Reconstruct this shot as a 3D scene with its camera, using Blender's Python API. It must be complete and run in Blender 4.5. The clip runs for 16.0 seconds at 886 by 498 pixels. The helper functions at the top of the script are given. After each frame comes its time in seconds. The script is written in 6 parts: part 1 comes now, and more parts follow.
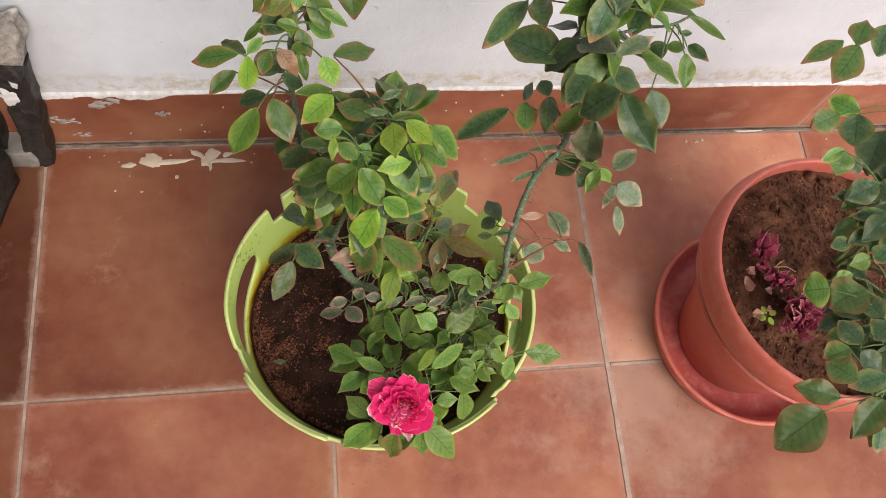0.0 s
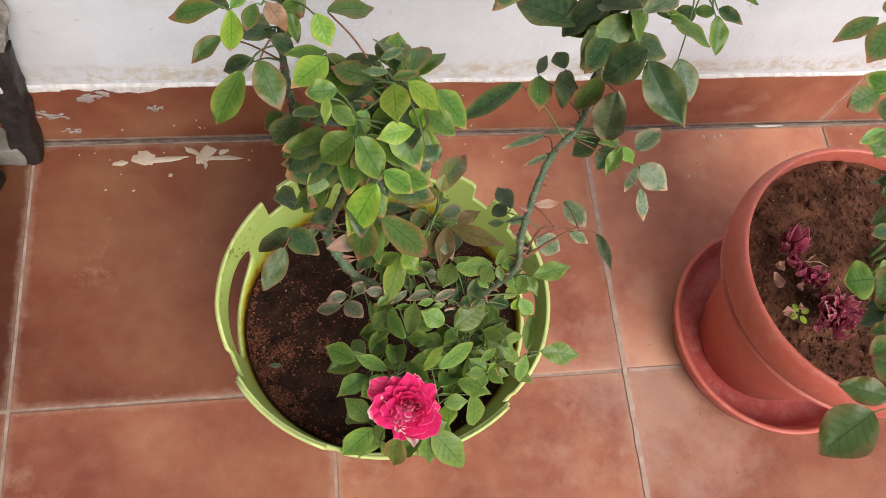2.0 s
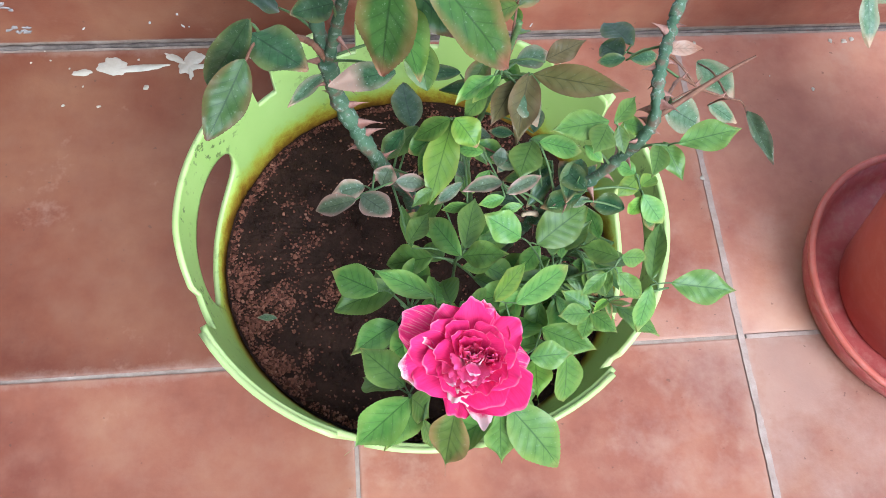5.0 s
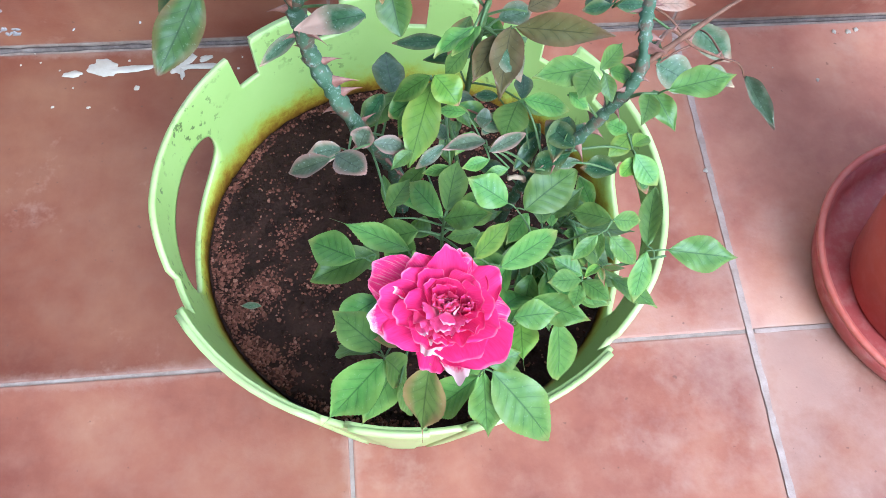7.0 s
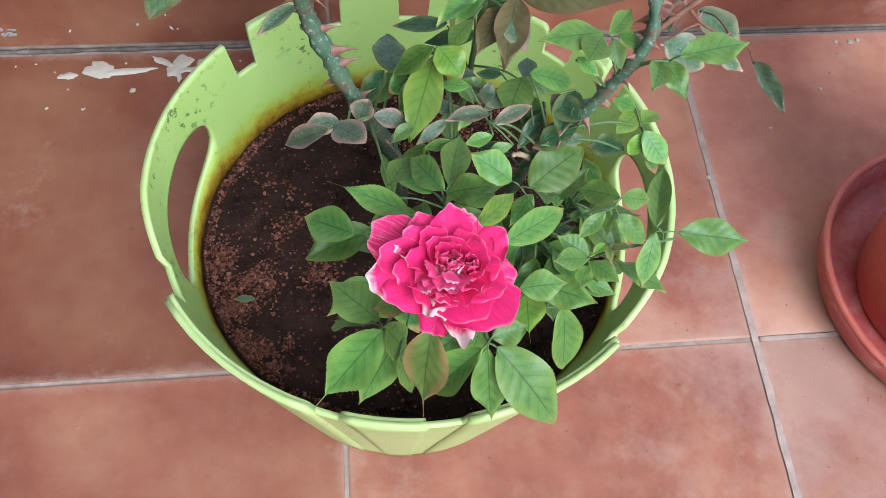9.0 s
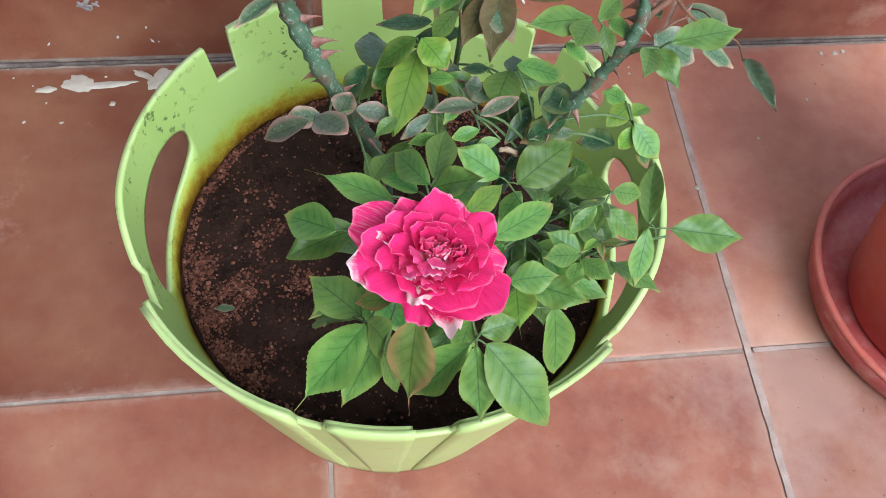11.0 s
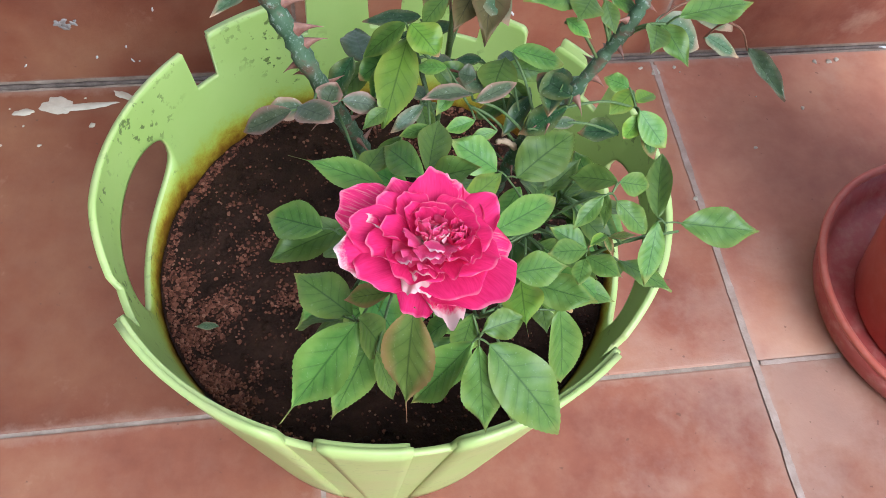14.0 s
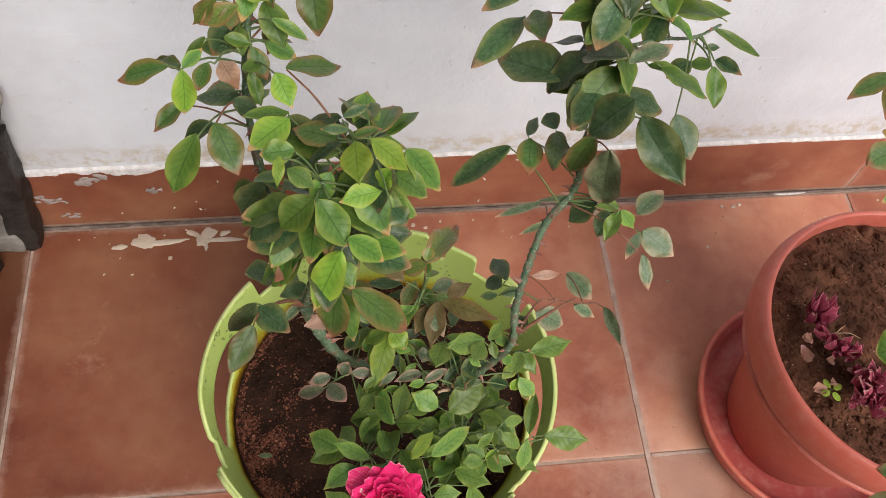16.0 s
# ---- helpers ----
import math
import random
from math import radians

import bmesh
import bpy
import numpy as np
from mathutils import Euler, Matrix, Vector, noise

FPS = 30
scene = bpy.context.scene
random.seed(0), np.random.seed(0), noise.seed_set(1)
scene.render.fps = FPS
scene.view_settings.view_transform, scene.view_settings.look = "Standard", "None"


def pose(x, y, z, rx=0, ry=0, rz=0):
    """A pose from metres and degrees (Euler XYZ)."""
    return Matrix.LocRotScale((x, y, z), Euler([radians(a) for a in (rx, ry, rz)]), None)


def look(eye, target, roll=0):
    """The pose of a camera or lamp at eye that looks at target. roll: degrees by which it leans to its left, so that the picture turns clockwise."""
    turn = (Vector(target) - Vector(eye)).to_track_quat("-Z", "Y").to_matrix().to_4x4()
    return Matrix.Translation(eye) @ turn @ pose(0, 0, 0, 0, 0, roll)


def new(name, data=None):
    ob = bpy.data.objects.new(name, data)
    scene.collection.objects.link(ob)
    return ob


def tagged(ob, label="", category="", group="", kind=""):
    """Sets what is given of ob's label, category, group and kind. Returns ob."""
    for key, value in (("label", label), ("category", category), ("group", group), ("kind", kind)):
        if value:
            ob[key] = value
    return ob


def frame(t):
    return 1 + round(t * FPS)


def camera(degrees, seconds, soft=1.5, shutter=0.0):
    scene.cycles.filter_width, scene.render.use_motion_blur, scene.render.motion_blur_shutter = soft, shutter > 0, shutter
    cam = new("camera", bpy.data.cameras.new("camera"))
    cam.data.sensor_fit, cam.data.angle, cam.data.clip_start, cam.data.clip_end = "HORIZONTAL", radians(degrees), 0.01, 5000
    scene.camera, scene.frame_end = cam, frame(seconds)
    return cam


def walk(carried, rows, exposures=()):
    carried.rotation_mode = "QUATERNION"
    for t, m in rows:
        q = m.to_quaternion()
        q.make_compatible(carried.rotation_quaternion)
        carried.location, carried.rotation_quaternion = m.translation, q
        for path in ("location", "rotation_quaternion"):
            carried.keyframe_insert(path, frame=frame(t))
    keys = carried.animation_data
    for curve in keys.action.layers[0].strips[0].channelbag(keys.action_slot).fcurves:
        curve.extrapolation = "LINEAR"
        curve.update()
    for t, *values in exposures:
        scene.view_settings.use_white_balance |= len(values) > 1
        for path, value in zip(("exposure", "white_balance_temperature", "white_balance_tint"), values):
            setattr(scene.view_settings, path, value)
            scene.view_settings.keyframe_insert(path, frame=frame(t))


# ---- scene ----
cam = camera(57.0, 16.0, soft=0.6)
PATH = [
    (0, (-0.302, -0.466, 0.85), (-0.012, 0.234, -1.001), 18.5),
    (0.5, (-0.302, -0.467, 0.862), (-0.026, 0.269, -0.977), 16.6),
    (1, (-0.301, -0.469, 0.86), (-0.031, 0.276, -0.976), 15.9),
    (1.5, (-0.298, -0.469, 0.834), (-0.026, 0.271, -1.003), 16.1),
    (2, (-0.297, -0.466, 0.801), (-0.02, 0.273, -1.036), 16.4),
    (2.5, (-0.297, -0.465, 0.762), (-0.023, 0.272, -1.077), 16.3),
    (3, (-0.292, -0.455, 0.724), (-0.042, 0.274, -1.122), 14.9),
    (3.5, (-0.293, -0.45, 0.665), (-0.052, 0.274, -1.184), 14.3),
    (4, (-0.301, -0.442, 0.622), (-0.091, 0.29, -1.228), 12.2),
    (4.5, (-0.296, -0.437, 0.605), (-0.093, 0.293, -1.246), 11.7),
    (7, (-0.278, -0.455, 0.569), (-0.102, 0.346, -1.255), 7.8),
    (7.5, (-0.279, -0.457, 0.57), (-0.103, 0.356, -1.249), 7.7),
    (8, (-0.28, -0.457, 0.572), (-0.105, 0.378, -1.237), 7.6),
    (8.5, (-0.28, -0.465, 0.559), (-0.099, 0.387, -1.241), 7.8),
    (11, (-0.279, -0.472, 0.535), (-0.055, 0.451, -1.226), 8.8),
    (11.5, (-0.277, -0.477, 0.517), (-0.043, 0.455, -1.237), 8.8),
    (12, (-0.276, -0.474, 0.514), (-0.033, 0.482, -1.226), 8.4),
    (12.5, (-0.278, -0.473, 0.511), (-0.028, 0.506, -1.215), 8.1),
    (13, (-0.278, -0.475, 0.505), (-0.028, 0.514, -1.215), 8.0),
    (13.5, (-0.28, -0.474, 0.503), (-0.03, 0.517, -1.216), 7.9),
    (14, (-0.279, -0.472, 0.511), (-0.028, 0.518, -1.208), 8.0),
    (14.2, (-0.278, -0.467, 0.521), (-0.025, 0.515, -1.204), 8.2),
    (14.5, (-0.27, -0.459, 0.55), (-0.018, 0.525, -1.173), 8.1),
    (14.7, (-0.270, -0.447, 0.577), (-0.009, 0.531, -1.148), 9.0),
    (15, (-0.27, -0.439, 0.603), (-0.016, 0.545, -1.12), 8.2),
    (15.2, (-0.272, -0.433, 0.625), (-0.018, 0.549, -1.099), 8.6),
    (15.5, (-0.265, -0.439, 0.683), (-0.023, 0.541, -1.044), 8.2),
    (15.8, (-0.268, -0.453, 0.742), (-0.041, 0.501, -1.001), 8.5),
    (16, (-0.268, -0.46, 0.769), (-0.056, 0.473, -0.987), 8.2),
]
EXPOSURE = [(0, 0.48, 6550, 12), (0.5, 0.40, 6550, 12), (1.2, 0.38, 6550, 12), (2, 0.52, 6450, 11), (3, 0.72, 5900, 7), (3.5, 0.88, 5400, 1), (4.5, 1.09, 5000, 0), (7.2, 1.34, 4500, 1), (8, 1.00, 4780, 2), (8.5, 0.92, 4950, 2),
            (11, 0.82, 5100, 2), (11.5, 1.24, 4450, -2), (12, 1.05, 4650, 0), (12.5, 0.80, 4980, 2), (14, 0.80, 5100, 2), (14.5, 0.69, 5500, 3), (15, 0.58, 6100, 6), (15.5, 0.51, 6050, 10), (16, 0.43, 6450, 12)]
walk(cam, [(t, look(eye, target, roll)) for t, eye, target, roll in PATH], EXPOSURE)

# ---- world and light ----
world = bpy.data.worlds.new("world")
scene.world = world
world.use_nodes = True
wn, wl = world.node_tree.nodes, world.node_tree.links
sky = wn.new("ShaderNodeTexSky")
sky.sky_type, sky.sun_disc = "NISHITA", False
SUN_UP, SUN_ROUND = radians(46), radians(158)
sky.sun_elevation, sky.sun_rotation = SUN_UP, SUN_ROUND
sky.air_density, sky.dust_density, sky.ozone_density = 1.0, 4.0, 1.0
wl.new(sky.outputs[0], wn["Background"].inputs[0])
wn["Background"].inputs[1].default_value = 0.11
sun = new("sun", bpy.data.lights.new("sun", "SUN"))
sun.data.energy, sun.data.angle, sun.data.color = 2.0, radians(42), (1.0, 0.97, 0.93)
sun.matrix_world = look((0.375 * math.cos(SUN_UP), -0.927 * math.cos(SUN_UP), math.sin(SUN_UP)), (0, 0, 0))

# ---- materials ----


def mat(name, rough=0.6, spec=0.4):
    m = bpy.data.materials.new(name)
    m.use_nodes = True
    p = m.node_tree.nodes["Principled BSDF"]
    p.inputs["Roughness"].default_value = rough
    p.inputs["Specular IOR Level"].default_value = spec
    return m, m.node_tree.nodes, m.node_tree.links, p


def node(ns, kind, **sets):
    n = ns.new("ShaderNode" + kind)
    for key, value in sets.items():
        n.inputs[key].default_value = value
    return n


def noise_tex(ns, ls, coord, scale, detail=5.0, rough=0.55):
    n = node(ns, "TexNoise", Scale=scale, Detail=detail, Roughness=rough)
    ls.new(coord, n.inputs["Vector"])
    return n.outputs["Fac"]


def ramp(ns, ls, fac, *stops):
    r = ns.new("ShaderNodeValToRGB")
    e = r.color_ramp.elements
    while len(e) < len(stops):
        e.new(0.5)
    for i, (at, colour) in enumerate(stops):
        e[i].position = at
        e[i].color = (*colour, 1) if len(colour) == 3 else (colour[0],) * 3 + (1,)
    ls.new(fac, r.inputs[0])
    return r.outputs[0]


def mix(ns, ls, fac, a, b, blend="MIX"):
    m = ns.new("ShaderNodeMix")
    m.data_type, m.blend_type = "RGBA", blend
    for sock, v in ((m.inputs[0], fac), (m.inputs[6], a), (m.inputs[7], b)):
        if isinstance(v, (int, float)):
            sock.default_value = v
        elif isinstance(v, tuple):
            sock.default_value = (*v, 1)
        else:
            ls.new(v, sock)
    return m.outputs[2]


def calc(ns, ls, op, a, b=0.5, c=0.0):
    m = ns.new("ShaderNodeMath")
    m.operation = op
    for sock, v in zip(m.inputs, (a, b, c)):
        if isinstance(v, (int, float)):
            sock.default_value = v
        else:
            ls.new(v, sock)
    return m.outputs[0]


def bump(ns, ls, p, height, strength, distance):
    b = node(ns, "Bump", Strength=strength, Distance=distance)
    ls.new(height, b.inputs["Height"])
    ls.new(b.outputs[0], p.inputs["Normal"])


def place(ns):
    return ns.new("ShaderNodeNewGeometry").outputs["Position"]


def tile_material(name, tint=1.0, up="Y"):
    m, ns, ls, p = mat(name, 0.5, 0.3)
    at = place(ns)
    each = ns.new("ShaderNodeObjectInfo").outputs["Random"]
    # every tile has its own clouds
    off = ns.new("ShaderNodeVectorMath")
    off.operation = "ADD"
    shift = ns.new("ShaderNodeCombineXYZ")
    ls.new(calc(ns, ls, "MULTIPLY", each, 40.0), shift.inputs[2])
    ls.new(at, off.inputs[0])
    ls.new(shift.outputs[0], off.inputs[1])
    spot = off.outputs[0]
    cloud = noise_tex(ns, ls, spot, 7.0, 3.0, 0.5)
    blotch = noise_tex(ns, ls, spot, 17.0, 5.0, 0.6)
    grain = noise_tex(ns, ls, at, 45.0, 6.0, 0.65)
    fine = noise_tex(ns, ls, at, 260.0, 4.0, 0.7)
    c = ramp(ns, ls, mix(ns, ls, 0.4, cloud, blotch), (0.36, (0.225 * tint, 0.063 * tint, 0.036 * tint)), (0.50, (0.33 * tint, 0.115 * tint, 0.063 * tint)), (0.66, (0.45 * tint, 0.205 * tint, 0.112 * tint)))
    c = mix(ns, ls, calc(ns, ls, "MULTIPLY", ramp(ns, ls, grain, (0.45, (0,)), (0.75, (1,))), 0.3), c, (0.43 * tint, 0.220 * tint, 0.140 * tint))
    # object colour scales each tile's value, shade included; darker ones gain saturation
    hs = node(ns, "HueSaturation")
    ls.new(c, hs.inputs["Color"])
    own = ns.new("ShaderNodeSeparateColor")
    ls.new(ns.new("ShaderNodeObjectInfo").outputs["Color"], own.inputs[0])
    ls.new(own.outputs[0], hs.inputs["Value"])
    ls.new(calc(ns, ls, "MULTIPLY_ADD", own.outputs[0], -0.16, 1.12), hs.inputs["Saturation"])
    # chalky water stains in the low spots of the glaze
    stain = noise_tex(ns, ls, at, 9.0, 6.0, 0.7)
    stain = ramp(ns, ls, stain, (0.60, (0,)), (0.72, (1,)))
    c = mix(ns, ls, calc(ns, ls, "MULTIPLY", stain, 0.34), hs.outputs[0], (0.50, 0.33, 0.235))
    # pale bloom of lime salts round one joint crossing
    far = ns.new("ShaderNodeVectorMath")
    far.operation = "DISTANCE"
    far.inputs[1].default_value = (0.035, -0.315, 0)
    ls.new(at, far.inputs[0])
    bloom = calc(ns, ls, "ADD", far.outputs["Value"], calc(ns, ls, "MULTIPLY_ADD", noise_tex(ns, ls, at, 16.0, 5.0, 0.65), 0.34, -0.17))
    bloom = ramp(ns, ls, bloom, (0.02, (1,)), (0.13, (0,)))
    c = mix(ns, ls, calc(ns, ls, "MULTIPLY", bloom, 0.36), c, (0.56, 0.40, 0.32))
    # cement haze rubbed over the rims beside the joints
    own_place = ns.new("ShaderNodeSeparateXYZ")
    ls.new(ns.new("ShaderNodeTexCoord").outputs["Generated"], own_place.inputs[0])
    far_x, far_y = (calc(ns, ls, "ABSOLUTE", calc(ns, ls, "MULTIPLY_ADD", own_place.outputs[axis], 2.0, -1.0), 0) for axis in ("X", up))
    haze = calc(ns, ls, "ADD", calc(ns, ls, "MAXIMUM", far_x, far_y), calc(ns, ls, "MULTIPLY_ADD", noise_tex(ns, ls, at, 38.0, 5.0, 0.7), 0.16, -0.08))
    haze = ramp(ns, ls, haze, (0.955, (0,)), (1.03, (1,)))
    c = mix(ns, ls, calc(ns, ls, "MULTIPLY", haze, 0.22), c, (0.50, 0.37, 0.29))
    specks = ramp(ns, ls, noise_tex(ns, ls, at, 150.0, 2.0), (0.71, (0,)), (0.74, (1,)))
    c = mix(ns, ls, calc(ns, ls, "MULTIPLY", specks, 0.5), c, (0.10, 0.05, 0.035))
    ls.new(c, p.inputs["Base Color"])
    ls.new(ramp(ns, ls, grain, (0.3, (0.44,)), (0.7, (0.60,))), p.inputs["Roughness"])
    bump(ns, ls, p, mix(ns, ls, 0.45, mix(ns, ls, 0.5, cloud, grain), fine), 0.25, 0.002)
    return m


def speckled(name, low, high, scale, rough=0.7, relief=0.3, depth=0.002, spec=0.3):
    m, ns, ls, p = mat(name, rough, spec)
    at = place(ns)
    a, b = noise_tex(ns, ls, at, scale, 6.0, 0.65), noise_tex(ns, ls, at, scale * 7, 4.0)
    c = ramp(ns, ls, a, (0.32, low), (0.68, high))
    c = mix(ns, ls, calc(ns, ls, "MULTIPLY", b, 0.3), c, tuple(v * 0.55 for v in low))
    ls.new(c, p.inputs["Base Color"])
    bump(ns, ls, p, mix(ns, ls, 0.5, a, b), relief, depth)
    return m


def granule_material():
    """Baked red-brown soil grains, each of its own shade."""
    m, ns, ls, p = mat("red_brown_soil_crumbs", 0.85, 0.10)
    at = place(ns)
    own = ns.new("ShaderNodeNewGeometry").outputs["Random Per Island"]
    c = ramp(ns, ls, own, (0.0, (0.045, 0.018, 0.012)), (0.40, (0.135, 0.049, 0.030)), (0.90, (0.240, 0.093, 0.056)), (1.0, (0.32, 0.155, 0.10)))
    fine = noise_tex(ns, ls, at, 900.0, 4.0)
    c = mix(ns, ls, calc(ns, ls, "MULTIPLY", fine, 0.5), c, (0.030, 0.012, 0.008))
    ls.new(c, p.inputs["Base Color"])
    bump(ns, ls, p, fine, 0.5, 0.001)
    return m


def wall_material():
    m, ns, ls, p = mat("white_plaster", 0.8, 0.25)
    at = place(ns)
    broad, fine, pits = noise_tex(ns, ls, at, 14.0, 6.0, 0.6), noise_tex(ns, ls, at, 150.0, 5.0, 0.6), noise_tex(ns, ls, at, 130.0, 2.0)
    c = ramp(ns, ls, broad, (0.3, (0.56, 0.595, 0.64)), (0.7, (0.64, 0.68, 0.725)))
    z = ns.new("ShaderNodeSeparateXYZ")
    ls.new(at, z.inputs[0])
    # yellowed damp band just above the skirting
    band = ramp(ns, ls, calc(ns, ls, "ADD", z.outputs[2], calc(ns, ls, "MULTIPLY", noise_tex(ns, ls, at, 40.0, 5.0), 0.02)), (0.112, (0.0,)), (0.117, (1,)), (0.129, (1,)), (0.146, (0,)))
    crumbs = ramp(ns, ls, noise_tex(ns, ls, at, 90.0, 6.0, 0.7), (0.44, (0,)), (0.58, (1,)))
    c = mix(ns, ls, calc(ns, ls, "MULTIPLY", band, calc(ns, ls, "MULTIPLY_ADD", crumbs, 0.66, 0.12)), c, (0.46, 0.41, 0.31))
    hole = ramp(ns, ls, pits, (0.71, (0,)), (0.77, (1,)))
    c = mix(ns, ls, calc(ns, ls, "MULTIPLY", hole, 0.15), c, (0.36, 0.35, 0.36))
    # long thin trowel scratches
    flat = ns.new("ShaderNodeMapping")
    flat.inputs["Scale"].default_value = (9.0, 9.0, 210.0)
    flat.inputs["Rotation"].default_value = (0, 0.05, 0)
    ls.new(at, flat.inputs["Vector"])
    scratch = ramp(ns, ls, noise_tex(ns, ls, flat.outputs[0], 1.0, 3.0), (0.68, (0,)), (0.74, (1,)))
    c = mix(ns, ls, calc(ns, ls, "MULTIPLY", scratch, 0.3), c, (0.90, 0.90, 0.90))
    # greyer towards the left end, beside the iron post
    left = calc(ns, ls, "ADD", z.outputs[0], calc(ns, ls, "MULTIPLY", noise_tex(ns, ls, at, 30.0, 5.0, 0.7), 0.07))
    left = ramp(ns, ls, calc(ns, ls, "ADD", left, 0.6), (0.03, (1,)), (0.15, (0,)))
    c = mix(ns, ls, calc(ns, ls, "MULTIPLY", left, 0.55), c, (0.30, 0.29, 0.28))
    ls.new(c, p.inputs["Base Color"])
    h = mix(ns, ls, 0.3, mix(ns, ls, 0.55, broad, noise_tex(ns, ls, at, 48.0, 8.0, 0.68)), fine)
    h = mix(ns, ls, calc(ns, ls, "MULTIPLY", hole, 0.4), h, (0, 0, 0))
    strokes = ns.new("ShaderNodeMapping")
    strokes.inputs["Scale"].default_value = (16.0, 16.0, 130.0)
    strokes.inputs["Rotation"].default_value = (0, -0.08, 0)
    ls.new(at, strokes.inputs["Vector"])
    h = mix(ns, ls, 0.13, h, noise_tex(ns, ls, strokes.outputs[0], 1.0, 5.0, 0.6))
    bump(ns, ls, p, h, 0.9, 0.0040)
    return m


def bark_material():
    """Green-grey rose bark with pale lichen flecks and brown scuffs."""
    m, ns, ls, p = mat("green_grey_rose_bark", 0.6, 0.3)
    at = place(ns)
    broad, fine = noise_tex(ns, ls, at, 90.0, 4.0), noise_tex(ns, ls, at, 620.0, 4.0, 0.65)
    c = ramp(ns, ls, broad, (0.30, (0.042, 0.082, 0.040)), (0.55, (0.080, 0.125, 0.066)), (0.74, (0.125, 0.120, 0.072)))
    scuff = ramp(ns, ls, noise_tex(ns, ls, at, 180.0, 3.0), (0.55, (0,)), (0.62, (1,)))
    c = mix(ns, ls, calc(ns, ls, "MULTIPLY", scuff, 0.7), c, (0.13, 0.068, 0.044))
    flecks = ramp(ns, ls, fine, (0.56, (0,)), (0.64, (1,)))
    c = mix(ns, ls, calc(ns, ls, "MULTIPLY", flecks, 0.5), c, (0.34, 0.38, 0.32))
    ls.new(c, p.inputs["Base Color"])
    bump(ns, ls, p, mix(ns, ls, 0.5, broad, fine), 0.5, 0.001)
    return m


def green_plastic(name, stained):
    m, ns, ls, p = mat(name, 0.38, 0.45)
    at = place(ns)
    z = ns.new("ShaderNodeSeparateXYZ")
    ls.new(at, z.inputs[0])
    broad = noise_tex(ns, ls, at, 20.0, 4.0)
    if stained:
        c = ramp(ns, ls, broad, (0.3, (0.378, 0.495, 0.122)), (0.7, (0.425, 0.540, 0.158)))
    else:
        # outside the colour has bleached, with a thin film of tan dust
        c = ramp(ns, ls, broad, (0.3, (0.415, 0.505, 0.150)), (0.7, (0.475, 0.555, 0.205)))
        film = ramp(ns, ls, noise_tex(ns, ls, at, 34.0, 6.0, 0.65), (0.42, (0,)), (0.72, (1,)))
        c = mix(ns, ls, calc(ns, ls, "MULTIPLY", film, 0.45), c, (0.50, 0.44, 0.22))
    rot = calc(ns, ls, "ADD", z.outputs[2], calc(ns, ls, "MULTIPLY", noise_tex(ns, ls, at, 60.0, 8.0, 0.78), 0.034))
    # rusty soil tide line left by watering
    tide = ramp(ns, ls, rot, (0.163, (0.16, 0.045, 0.02)), (0.169, (0.50, 0.18, 0.04)), (0.174, (0.84, 0.52, 0.12)), (0.179, (0.96, 0.84, 0.45)), (0.186, (1, 1, 1)))
    c = mix(ns, ls, 1.0 if stained else 0.0, c, tide, "MULTIPLY")
    spread = ramp(ns, ls, noise_tex(ns, ls, at, 22.0, 2.0), (0.46, (0,)), (0.62, (1,)))
    dirt = calc(ns, ls, "MULTIPLY", ramp(ns, ls, noise_tex(ns, ls, at, 190.0, 3.0, 0.62), (0.585, (0,)), (0.64, (1,))), spread)
    c = mix(ns, ls, calc(ns, ls, "MULTIPLY", dirt, 0.80 if stained else 0.25), c, (0.07, 0.09, 0.02))
    ls.new(c, p.inputs["Base Color"])
    p.inputs["Subsurface Weight"].default_value = 0.0
    bump(ns, ls, p, noise_tex(ns, ls, at, 300.0, 3.0), 0.05, 0.001)
    return m


def red_plastic(name, dusty, base):
    m, ns, ls, p = mat(name, 0.45, 0.4)
    at = place(ns)
    broad, fine = noise_tex(ns, ls, at, 12.0, 5.0), noise_tex(ns, ls, at, 90.0, 5.0, 0.65)
    c = ramp(ns, ls, broad, (0.3, base), (0.7, tuple(1.25 * v + 0.02 for v in base)))
    dust = ramp(ns, ls, fine, (0.45, (0,)), (0.8, (1,)))
    c = mix(ns, ls, calc(ns, ls, "MULTIPLY", dust, dusty), c, (0.61, 0.34, 0.28))
    ls.new(c, p.inputs["Base Color"])
    bump(ns, ls, p, fine, 0.06, 0.001)
    return m


